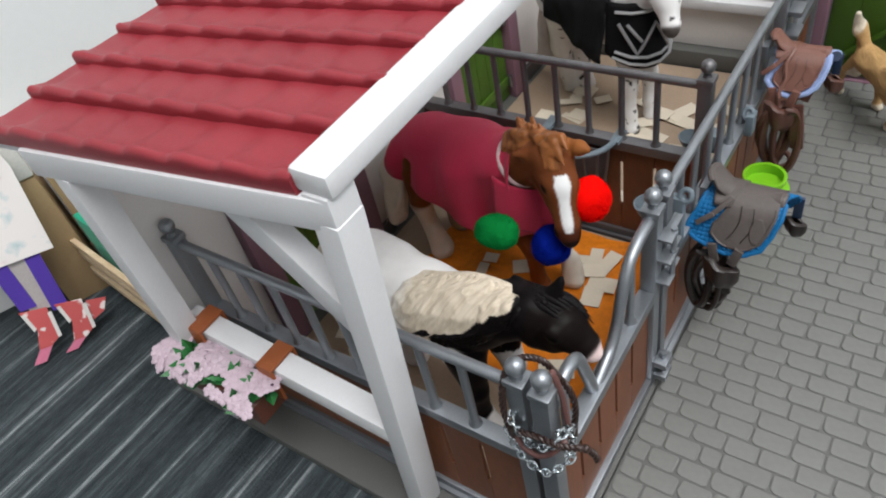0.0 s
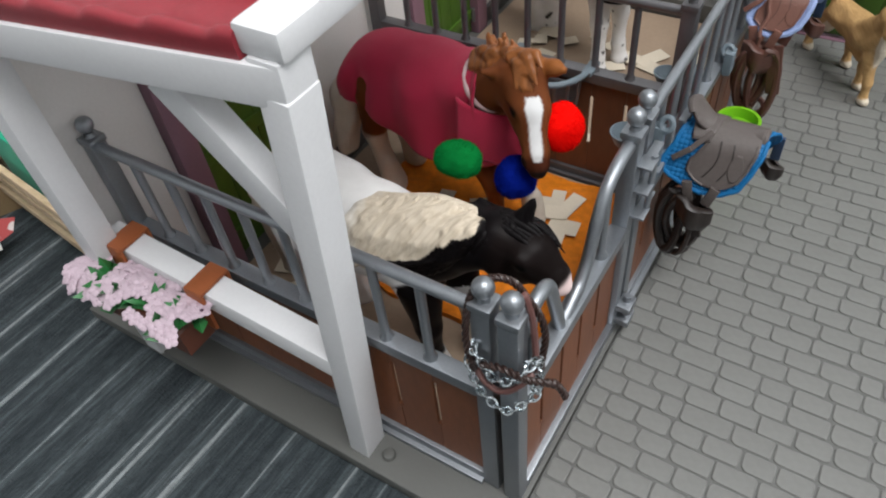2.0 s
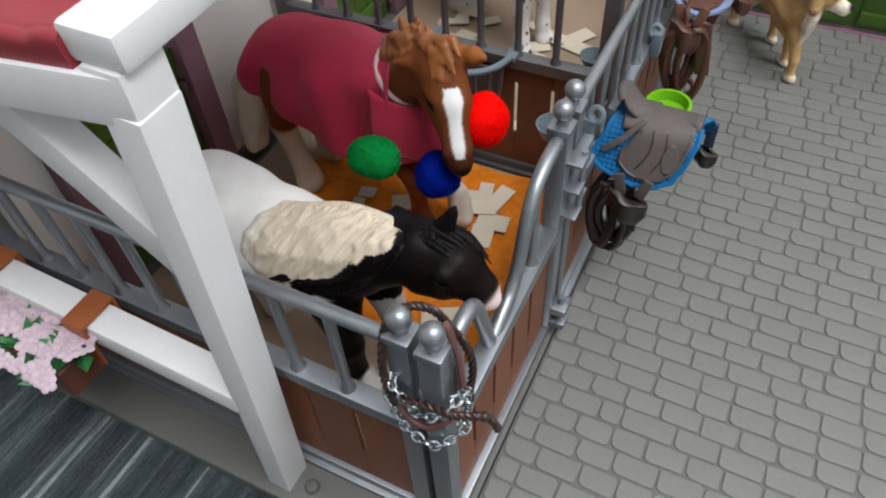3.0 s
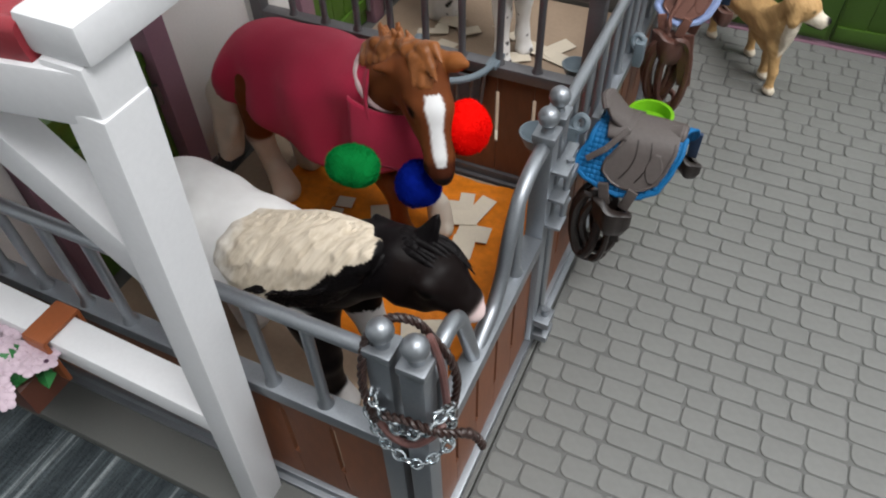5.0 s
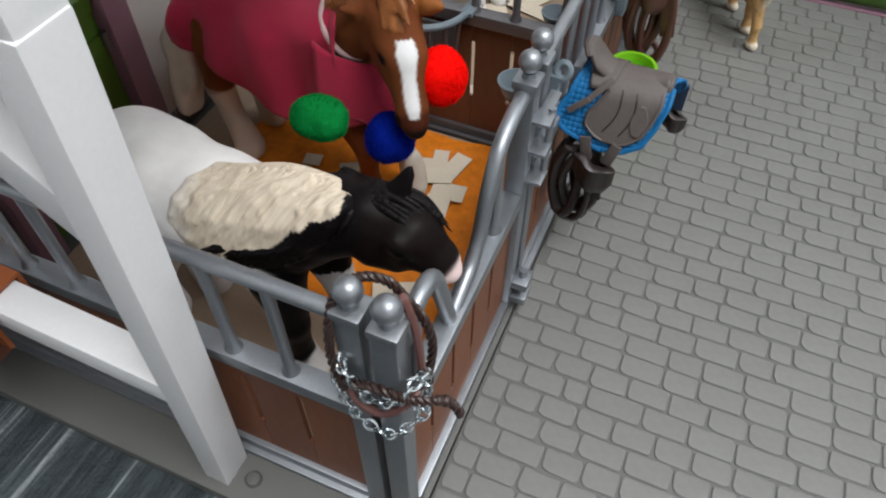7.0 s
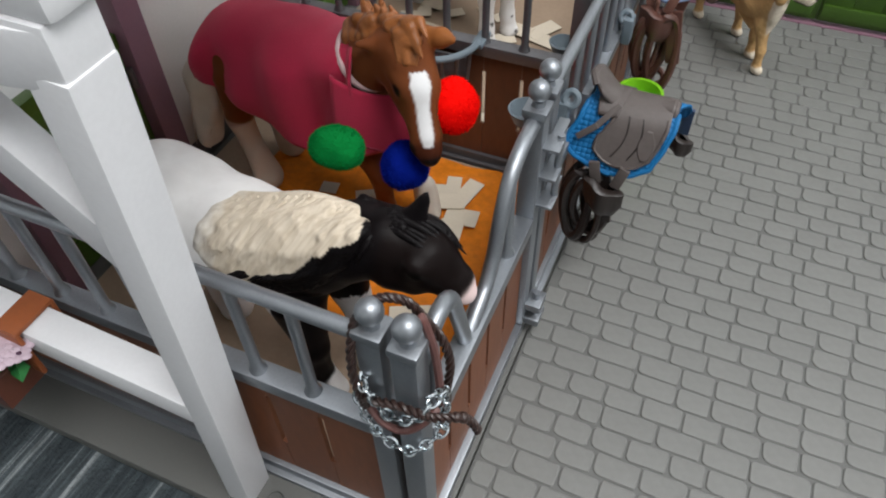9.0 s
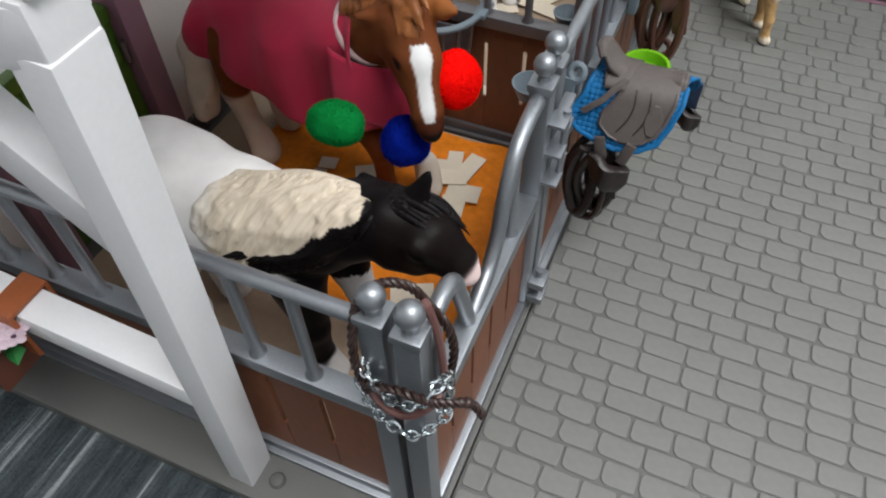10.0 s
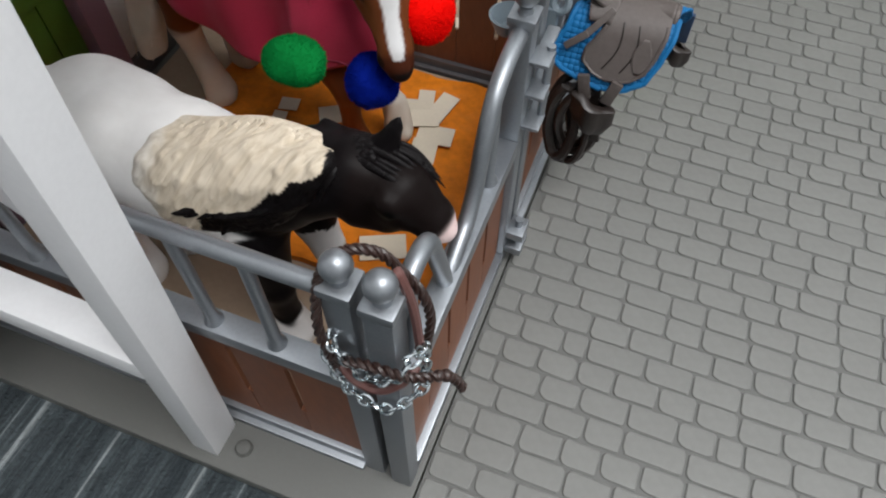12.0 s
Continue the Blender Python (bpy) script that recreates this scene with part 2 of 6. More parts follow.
# ---- the stable's base ----
bm = boxes((-19.6, 0.42, -1.78, 33.6, -0.6, 0.0), edge=0.08)
base = solid("stable_base", bm, PLINTH, "smooth grey plastic base plate of the toy stable", "base plate", kind="structure")
bm = bmesh.new()
box(bm, 0.47, 24.0, -14.0, 33.6, -0.6, -0.05)
pavement = solid("pavement", bm, JOINT, "grey moulded cobble paving of the stable aisle", "paving", kind="structure")
bm = bmesh.new()
lathe(bm, (-4.4, -1.05, 0), ((0.24, 0.0), (0.24, 0.10), (0.19, 0.17), (0.08, 0.19)), 20)
part("stud", bm, PLINTH, base)
solid("floor_stall_front", boxes((-15.0, -0.4, 0.4, 14.6, 0.002, 0.10), edge=0.03), STALL_FLOOR, "tan plastic stall floor", "floor", kind="structure")
solid("floor_stall_back", boxes((-15.0, -0.4, 15.4, 30.3, 0.002, 0.10), edge=0.03), STALL_FLOOR, "tan plastic stall floor", "floor", kind="structure")

# ---- the stable's side wall, with its two half doors ----


def stall_wall(name, y):
    wall = thing(name, (-15.8, y + 7.5, 0), "pale plastic stall wall with mauve posts", "wall", kind="structure")
    part("panel", boxes((-16.1, -15.55, y - 1.0 if y < 5 else y + 0.2, y + 2.85, 0.0, 14.3), edge=0.04), LILAC_WHITE, wall)
    part("panel", boxes((-16.1, -15.55, y + 10.35, y + 15.1, 0.0, 15.2), edge=0.04), LILAC_WHITE, wall)
    part("skirting", boxes((-15.55, -15.3, y + 10.5, y + 14.6, 0.0, 1.0), edge=0.06), STEEL_DARK, wall)
    part("post", boxes((-16.2, -15.1, y + 2.9, y + 3.9, 0.0, 15.2), edge=0.08), PURPLE, wall)
    part("post", boxes((-16.2, -15.1, y + 9.25, y + 10.3, 0.0, 15.2), edge=0.08), PURPLE, wall)
    part("lintel", boxes((-16.2, -15.2, y + 3.95, y + 9.2, 13.4, 15.2), edge=0.08), PURPLE, wall)
    return wall


def half_door(name, y):
    door = thing(name, (-15.7, y + 5.9, 0), "closed dark green plastic lower stable door", "door", kind="structure")
    for i in range(5):
        part("plank", boxes((-15.95, -15.6, y + 3.96 + 1.05 * i, y + 3.96 + 1.05 * i + 1.02, 0.15, 6.6), edge=0.05), GREEN, door)
    part("top_rail", boxes((-16.02, -15.5, y + 3.95, y + 9.2, 6.62, 7.2), edge=0.07), GREEN, door)
    part("batten", boxes((-15.58, -15.42, y + 4.05, y + 9.1, 1.0, 1.6), edge=0.05), GREEN, door)
    part("batten", boxes((-15.58, -15.42, y + 4.05, y + 9.1, 5.2, 5.8), edge=0.05), GREEN, door)
    for z in (1.3, 5.5):
        bm = bmesh.new()
        tube(bm, [(-15.35, y + 9.05, z - 0.4), (-15.35, y + 9.05, z + 0.4)], 0.13, 10)
        part("hinge", bm, STEEL_DARK, door)
    return door


stall_wall("wall_stall_front", -0.35)
stall_wall("wall_stall_back", 15.0)
half_door("door_1", -0.35)
half_door("door_2", 15.0)

# ---- the far end of the stable ----
end = thing("wall_end", (-8, 31.8, 0), "pale plastic end wall with a grey plinth", "wall", kind="structure")
part("plinth", boxes((-15.0, -0.5, 30.4, 31.6, 0.0, 1.15), edge=0.1), PLINTH, end)
part("panel", boxes((-15.4, -0.5, 31.2, 31.9, 1.16, 3.7), edge=0.05), LILAC_WHITE, end)
part("ledge", boxes((-15.4, -0.5, 30.7, 32.0, 3.72, 4.35), edge=0.12), WHITE, end)
part("upper_panel", boxes((-15.4, -0.5, 31.3, 31.9, 4.37, 15.2), edge=0.05), LILAC_WHITE, end)
part("post", boxes((-0.46, 0.75, 31.0, 32.2, 0.0, 15.2), edge=0.1), PURPLE, end)
part("post", boxes((15.0, 16.2, 31.2, 32.4, 0.0, 15.2), edge=0.1), PURPLE, end)
part("sill", boxes((0.78, 14.98, 31.40, 32.0, -0.06, 0.07), edge=0.05), PURPLE, end)

gate = thing("door_3", (7.9, 32.0, 0.1), "closed dark green plastic double barn door", "door", kind="structure")
for x0, lean in ((0.8, 1), (7.94, -1)):
    leaf = part("door_leaf", boxes((x0, x0 + 7.12, 31.75, 32.05, 0.16, 13.5), edge=0.05), GREEN, gate)
    for i in range(5):
        part("plank", boxes((x0 + 0.12 + 1.35 * i, x0 + 0.12 + 1.35 * i + 1.32, 31.66, 31.80, 0.3, 13.3), edge=0.02), GREEN, leaf)
    part("batten", boxes((x0 + 0.1, x0 + 6.85, 31.5, 31.72, 0.45, 1.15), edge=0.05), GREEN, leaf)
    part("batten", boxes((x0 + 0.1, x0 + 6.85, 31.5, 31.72, 6.2, 6.9), edge=0.05), GREEN, leaf)
    bm = bmesh.new()
    ends = ((x0 + 0.5, 6.3), (x0 + 6.4, 1.0))
    beam(bm, (ends[0][0] if lean < 0 else ends[1][0], 31.6, ends[0][1]), (ends[1][0] if lean < 0 else ends[0][0], 31.6, ends[1][1]), 0.2, 0.7, 0.05, (0, 1, 0))
    part("brace", bm, GREEN, leaf)

# ---- the white porch frame and its roof ----
porch = thing("porch_frame", (-10, -1, 0), "white plastic porch frame leaning slightly", "porch", kind="structure")
bm = bmesh.new()
beam(bm, (-5.36, -1.0, 0.0), (-4.22, -1.0, 15.1), 0.98, 0.78, 0.06, (1, 0, 0))
part("post", bm, WHITE, porch)
bm = bmesh.new()
beam(bm, (-15.35, -1.42, -0.02), (-13.9, -2.05, 14.5), 0.95, 0.8, 0.06, (1, 0, 0))
part("post", bm, WHITE, porch)
bm = bmesh.new()
beam(bm, (-15.1, -2.2, 14.85), (-3.95, -0.98, 15.35), 0.92, 0.95, 0.07)
part("header_beam", bm, WHITE, porch)
bm = bmesh.new()
beam(bm, (-15.0, -1.08, 6.0), (-5.3, -1.05, 5.30), 0.9, 0.85, 0.07)
part("lower_rail", bm, WHITE, porch)
bm = bmesh.new()
beam(bm, (-7.75, -1.15, 14.6), (-4.75, -1.0, 10.9), 0.7, 0.9, 0.05, (1, 0, 0.6))
part("brace", bm, WHITE, porch)
part("capital", boxes((-4.70, -3.88, -1.44, -0.48, 14.6, 15.9), edge=0.1), WHITE, porch)

ROOF_ROWS, ROOF_STEP = 8, 1.80


def roof_at(x, y):
    """Height of the roof's underside: it droops a little to its far side."""
    return 15.72 + (x + 4.8) * 0.035 + (y + 1.4) * 0.05


def eave(x):
    """How far forward the roof reaches: it sits slightly askew on its frame."""
    return -1.45 + 0.105 * (x + 4.8)


LIP = [(0.02, -0.40), (-0.03, -0.06)] + [(0.13 - 0.16 * math.cos(radians(a)), 0.02 + 0.15 * math.sin(radians(a))) for a in range(0, 141, 20)] + [(0.40, 0.07), (0.56, 0.03), (0.85, 0.0), (1.84, 0.0)]
roof = thing("roof", (-10, 5, 16), "red plastic roof with rows of moulded pantiles", "roof", kind="structure")
bm = bmesh.new()
X0, X1 = -16.6, -4.8
for r in range(ROOF_ROWS):
    cols = 76
    grid = []
    for i in range(cols + 1):
        x = X0 + (X1 - X0) * i / cols
        saw = ((x - X0) / 1.63 + 0.5 * (r % 2)) % 1.0
        lift = 0.11 * (0.5 + 0.5 * math.cos(math.pi * (saw / 0.84 if saw < 0.84 else (1 - saw) / 0.16)))
        y0 = eave(x) + r * ROOF_STEP
        line = []
        for j, (dy, dz) in enumerate(LIP):
            z = roof_at(x, y0) + dz + (lift if 1 < j < len(LIP) - 3 else lift * 0.4 if j else 0) + (0.48 if r else 0.40)
            line.append(bm.verts.new((x, y0 + dy, z)))
        grid.append(line)
    for a, b in zip(grid, grid[1:]):
        for j in range(len(LIP) - 1):
            bm.faces.new((a[j], b[j], b[j + 1], a[j + 1]))
    for line in (grid[0], grid[-1]):
        bottom = [bm.verts.new((line[-1].co.x, line[-1].co.y, line[0].co.z - 0.05))]
        bm.faces.new(line + bottom)
bmesh.ops.recalc_face_normals(bm, faces=bm.faces)
part("tile_rows", bm, ROOF_RED, roof)
bm = bmesh.new()
top = [bm.verts.new((x, eave(x) + d, roof_at(x, eave(x) + d) + 0.02)) for x, d in ((X0, 0.12), (X1, 0.12), (X1, 14.0), (X0, 14.0))]
low = [bm.verts.new(v.co - Vector((0, 0, 0.3))) for v in top]
bm.faces.new(top)
bm.faces.new(low[::-1])
for k in range(4):
    bm.faces.new((low[k], low[(k + 1) % 4], top[(k + 1) % 4], top[k]))
part("roof_deck", bm, WHITE, roof)
bm = bmesh.new()
beam(bm, (-4.32, -1.38, 16.20), (-4.32, 12.8, 16.53), 1.16, 0.66, 0.14)
part("barge_board", bm, WHITE, roof)

# ---- fences ----
POST, CAP, RAIL = 0.56, 5.85, 9.15


def fence_post(bm, x, y=0.0):
    box(bm, x - POST / 2, x + POST / 2, y - POST / 2, y + POST / 2, 0.0, 9.42, 0.06)
    box(bm, x - POST / 2 - 0.05, x + POST / 2 + 0.05, y - POST / 2 - 0.05, y + POST / 2 + 0.05, 9.3, 9.55, 0.07)
    lathe(bm, (x, y, 9.5), ((0.2, 0.0), (0.15, 0.12), (0.15, 0.2)), 16)
    ball(bm, (x, y, 9.98), 0.29, 18, 12)
    return bm


def board(x0, x1, y, notch0, notch1):
    """An upright board with a shallow notch down the middle of one or both edges."""
    n = 0.075
    out = [(x0, 0.55), (x1, 0.55), (x1, 2.1), (x1 - n * notch1, 2.1), (x1 - n * notch1, 4.6), (x1, 4.6), (x1, 5.4), (x0, 5.4), (x0, 4.6), (x0 + n * notch0, 4.6), (x0 + n * notch0, 2.1), (x0, 2.1)]
    bm = bmesh.new()
    front = [bm.verts.new((x, y - 0.07, z)) for x, z in out]
    back = [bm.verts.new((x, y + 0.07, z)) for x, z in out]
    bm.faces.new(front)
    bm.faces.new(back[::-1])
    for k in range(len(out)):
        bm.faces.new((front[k], back[k], back[(k + 1) % 12], front[(k + 1) % 12]))
    bmesh.ops.recalc_face_normals(bm, faces=bm.faces)
    return bm


def fence(name, label, metal, left=True, right=True):
    """A stall fence along x, from 0 to 14.3: boards below, bars and a round rail above."""
    f = thing(name, (7.15, 0, 0), label, "fence", "stall fences")
    for x, on in ((0.0, left), (14.3, right)):
        if on:
            part("post", fence_post(bmesh.new(), x), metal, f)
    bars = [1.72 + 1.525 * i for i in range(8)]
    edges = [POST / 2] + bars + [14.3 - POST / 2]
    for i in range(9):
        part("board", board(edges[i] + 0.012, edges[i + 1] - 0.012, 0.0, i > 0, i < 8), BOARD, f)
    part("cap_rail", boxes((POST / 2, 14.3 - POST / 2, -0.29, 0.29, 5.36, CAP), edge=0.07), metal, f)
    part("bottom_rail", boxes((POST / 2, 14.3 - POST / 2, -0.24, 0.24, 0.10, 0.56), (POST / 2, 14.3 - POST / 2, -0.42, 0.42, 0.0, 0.22), edge=0.06), metal, f)
    for x in bars:
        bm = bmesh.new()
        tube(bm, [(x, 0, CAP - 0.05), (x, 0, CAP + 0.10), (x, 0, CAP + 0.2), (x, 0, RAIL)], [0.24, 0.19, 0.14, 0.14], 12)
        part("bar", bm, metal, f)
    bm = bmesh.new()
    tube(bm, [(0.1, 0, RAIL), (14.2, 0, RAIL)], 0.185, 14)
    part("round_rail", bm, metal, f)
    return f


first = fence("stall_fence", "silver grey stall fence with brown boards", STEEL)
base_at = first.matrix_basis.copy()


def placed(x, y, turn=0.0):
    """Where a fence goes whose first post stands at x, y and which runs off at that turn."""
    return Matrix.Translation(Vector((x, y, 0)) * CM) @ Matrix.Rotation(radians(turn), 4, "Z") @ base_at


# same fence as the first; the stall's shade is painted in by the darker grey
fence("stall_fence", "grey partition fence, darkened for shade, with brown boards between the stalls", STEEL_DARK).matrix_basis = placed(-15.1, 15.1)
copy_thing(first, placed(-0.02, 8.45, 90.0))
first.matrix_basis = placed(-15.1, 0.0)

# ---- the half gate on the aisle side ----


def stall_gate():
    g = thing("stall_gate", (0, 3.8, 0), "silver grey half gate with a dipped top rail", "gate")
    y0, y1 = -0.08, 7.52
    part("post", fence_post(bmesh.new(), 0.0, y0), STEEL, g)
    part("post", fence_post(bmesh.new(), 0.0, y1), STEEL, g)
    turn = Matrix.Rotation(radians(90), 4, "Z")
    edges = [y0 + POST / 2 + 0.02, 1.55, 2.95, 4.35, 5.75, y1 - POST / 2 - 0.02]
    for i in range(5):
        bm = board(edges[i] + 0.012, edges[i + 1] - 0.012, 0.0, i > 0, i < 4)
        for v in bm.verts:
            v.co = turn @ v.co
        part("board", bm, BOARD, g)
    part("cap_rail", boxes((-0.3, 0.3, y0 + POST / 2, y1 - POST / 2, 5.3, CAP - 0.02), edge=0.07), STEEL, g)
    part("bottom_rail", boxes((-0.24, 0.3, y0 + POST / 2, y1 - POST / 2, 0.2, 0.62), edge=0.05), STEEL, g)
    bm = bmesh.new()
    tube(bm, smooth_path([(0, 0.1, 8.1), (0, 0.75, 8.55), (0, 1.35, 8.72), (0, 1.85, 8.5), (0, 2.2, 7.6), (0, 2.62, 6.25), (0, 2.75, 5.7)], 6), 0.2, 14)
    part("bent_rail", bm, STEEL, g)
    bm = bmesh.new()
    tube(bm, smooth_path([(0, 3.0, 5.7), (0, 3.5, 5.95), (0, 4.15, 6.25), (0, 4.65, 6.9), (0, 5.05, 7.9), (0, 5.6, 8.75), (0, 6.4, 9.1), (0, 7.4, 9.15)], 6), 0.2, 14)
    part("bent_rail", bm, STEEL, g)
    for y, z in ((0.95, 8.6), (5.75, 8.8)):
        bm = bmesh.new()
        tube(bm, [(0, y, CAP - 0.05), (0, y, CAP + 0.12), (0, y, CAP + 0.22), (0, y, z)], [0.24, 0.19, 0.14, 0.14], 12)
        part("bar", bm, STEEL, g)
    for z in (8.35, 7.35, 6.3):
        latch = part("latch", boxes((0.25, 0.74, 7.3, 7.95, z - 0.06, z + 0.06), (0.3, 0.62, 7.35, 8.75, z - 0.05, z + 0.05), edge=0.05), STEEL, g)
    bm = bmesh.new()
    tube(bm, [(0.62, 7.9, 6.2), (0.62, 7.9, 8.5)], 0.1, 10)
    part("latch_pin", bm, STEEL, g)
    for z in (1.5, 0.75):
        part("hinge", boxes((0.26, 0.8, 7.35, 8.1, z - 0.16, z + 0.16), edge=0.06), STEEL, g)
    bm = bmesh.new()
    tube(bm, [(0.55, 7.75, 0.4), (0.55, 7.75, 1.95)], 0.12, 10)
    part("hinge_pin", bm, STEEL, g)
    return g


stall_gate()
rear = thing("stall_gate", (0, 26.6, 0), "silver grey gate of the back stall with bars", "gate")
part("post", fence_post(bmesh.new(), 0.0, 23.5), STEEL, rear)
part("post", fence_post(bmesh.new(), 0.0, 30.3), STEEL, rear)
part("cap_rail", boxes((-0.3, 0.3, 23.8, 30.0, 5.3, CAP), edge=0.07), STEEL, rear)
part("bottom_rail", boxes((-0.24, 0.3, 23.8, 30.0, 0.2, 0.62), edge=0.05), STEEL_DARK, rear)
for i in range(5):
    bm = board(23.82 + 1.235 * i, 23.8 + 1.235 * (i + 1), 0.0, i > 0, i < 4)
    for v in bm.verts:
        v.co = Matrix.Rotation(radians(90), 4, "Z") @ v.co
    part("board", bm, BOARD, rear)
bm = bmesh.new()
tube(bm, [(0, 23.6, RAIL), (0, 30.2, RAIL)], 0.185, 14)
part("round_rail", bm, STEEL, rear)
for i in range(4):
    bm = bmesh.new()
    tube(bm, [(0, 24.9 + 1.35 * i, CAP - 0.05), (0, 24.9 + 1.35 * i, RAIL)], 0.14, 12)
    part("bar", bm, STEEL, rear)
for z in (8.3, 7.2):
    part("latch", boxes((0.25, 0.85, 22.7, 23.8, z - 0.12, z + 0.12), edge=0.05), STEEL, rear)

# ---- bedding ----
bm = bmesh.new()
box(bm, -12.3, -1.4, 4.9, 14.3, 0.102, 0.34)
bmesh.ops.subdivide_edges(bm, edges=list(bm.edges), cuts=64, use_grid_fill=True)
for v in bm.verts:
    w = noise.noise(v.co * 0.9) * 0.10 + noise.noise(v.co * 3.1) * 0.05 + noise.noise(Vector((v.co.x * 9, v.co.y * 3.5, 0))) * 0.045
    if v.co.z > 0.3:
        v.co.z += w
    v.co.x += 0.25 * noise.noise(Vector((0, v.co.y * 0.8, 1.0))) + 0.10 * noise.noise(Vector((0, v.co.y * 4.0, 2.0)))
    v.co.y += 0.25 * noise.noise(Vector((v.co.x * 0.8, 0, 5.0)))
solid("bedding_mat", bm, BED, "rough orange bedding mat on the stall floor", "bedding", smooth=True)

# ---- sculpted figures: rounded limbs melted into one skin ----


def limb_distance(p, a, ra, b, rb):
    """Distance from points p to a limb that tapers from a to b."""
    a, b = np.array(a, float), np.array(b, float)
    ab = b - a
    u = np.clip(((p - a) @ ab) / max(1e-9, ab @ ab), 0, 1)
    return np.linalg.norm(p - a - u[:, None] * ab, axis=1) - (ra + (rb - ra) * u)


def strands(p, along, amp, freq):
    """Wavy grooves that run along a direction, as in moulded hair."""
    along = np.array(along, float) / np.linalg.norm(along)
    one = np.cross(along, (0.31, 0.87, 0.39))
    one /= np.linalg.norm(one)
    two = np.cross(along, one)
    s, q, r = p @ along, p @ one, p @ two
    return amp * (np.sin(freq * q + 1.6 * np.sin(1.7 * s + r)) + 0.6 * np.sin(freq * 0.8 * r + 1.3 * np.sin(2.1 * s + 2 * q)))


def skin(limbs, p, melt):
    """The melted distance of all limbs, and each limb's own."""
    each = []
    for a, ra, b, rb, colour, hair in limbs:
        d = limb_distance(p, a, ra, b, rb)
        if hair:
            d = d + strands(p, np.subtract(b, a), *hair)
        each.append(d)
    each = np.array(each)
    low = each.min(0)
    return low - melt * np.log(np.exp(-(each - low) / melt).sum(0)), each


def lock_rings(path, r0, r1, flat, groove, seg=9):
    """A tapered lock of moulded hair along a path: its rings of points."""
    pts = smooth_path(path, 5)
    out, side = [], None
    for i, p in enumerate(pts):
        u = i / (len(pts) - 1)
        d = (pts[min(i + 1, len(pts) - 1)] - pts[max(i - 1, 0)]).normalized()
        side = d.cross(Vector((0.1, -0.5, 0.85))) if side is None else side
        side = (side - d * side.dot(d)).normalized()
        other = d.cross(side)
        r = (r0 + (r1 - r0) * u) * (1 - 0.75 * max(0.0, u - 0.8) * 5)
        out.append([p + r * (1 + groove * math.cos(3 * q)) * (math.cos(q) * side + flat * math.sin(q) * other) for q in (2 * math.pi * k / seg for k in range(seg))])
    return out


def skin_arrays(limbs, step, melt, coat):
    """A closed skin round the limbs, on a grid of that step: its points, faces and colours, by the limb that each belongs to."""
    ends = np.array([np.array(q) + s * r * 1.25 for a, ra, b, rb, *_ in limbs for q, r in ((a, ra), (b, rb)) for s in (-1, 1)])
    lo, hi = ends.min(0) - 3 * step, ends.max(0) + 3 * step
    size = np.ceil((hi - lo) / step).astype(int) + 1
    axes = [lo[k] + step * np.arange(size[k]) for k in range(3)]
    p = np.stack(np.meshgrid(*axes, indexing="ij"), -1).reshape(-1, 3)
    v = np.concatenate([skin(limbs, q, melt)[0] for q in np.array_split(p, max(1, len(p) // 150000))]).reshape(size)
    inside = v < 0
    cell = np.zeros(size - 1, int)
    total, count = np.zeros((*(size - 1), 3)), np.zeros(size - 1)
    corner = [(i, j, k) for i in (0, 1) for j in (0, 1) for k in (0, 1)]

    def at(c, block):
        return block[c[0]:size[0] - 1 + c[0], c[1]:size[1] - 1 + c[1], c[2]:size[2] - 1 + c[2]]

    for a in corner:
        for b in corner:
            if sum(b) == sum(a) + 1 and all(y >= x for x, y in zip(a, b)):
                va, vb = at(a, v), at(b, v)
                cross = (va < 0) != (vb < 0)
                u = np.where(cross, va / np.where(cross, va - vb, 1), 0)
                for k in range(3):
                    total[..., k] += np.where(cross, a[k] + u * (b[k] - a[k]), 0)
                count += cross
    used = count > 0
    cell[used] = np.arange(used.sum())
    spots = np.argwhere(used) + total[used] / count[used][:, None]
    verts = lo + spots * step
    quads = []
    for k in range(3):
        i, j = (k + 1) % 3, (k + 2) % 3
        a, b = [slice(None)] * 3, [slice(None)] * 3
        a[k], b[k] = slice(0, -1), slice(1, None)
        e = np.argwhere(inside[tuple(a)] != inside[tuple(b)])
        e = e[(e[:, i] > 0) & (e[:, j] > 0) & (e[:, i] < size[i] - 1) & (e[:, j] < size[j] - 1)]
        ring = []
        for di, dj in ((0, 0), (-1, 0), (-1, -1), (0, -1)):
            c = e.copy()
            c[:, i] += di
            c[:, j] += dj
            ring.append(cell[tuple(c.T)])
        ring = np.stack(ring, 1)
        turned = ~inside[tuple(e.T)]
        ring[turned] = ring[turned][:, ::-1]
        quads.append(ring)
    _, each = skin(limbs, verts, melt)
    w = np.exp(-(each - each.min(0)) / 0.012)
    w /= w.sum(0)
    colours = w.T @ np.array([l[4] for l in limbs])
    return verts, np.concatenate(quads).tolist(), coat(verts, colours) if coat else colours


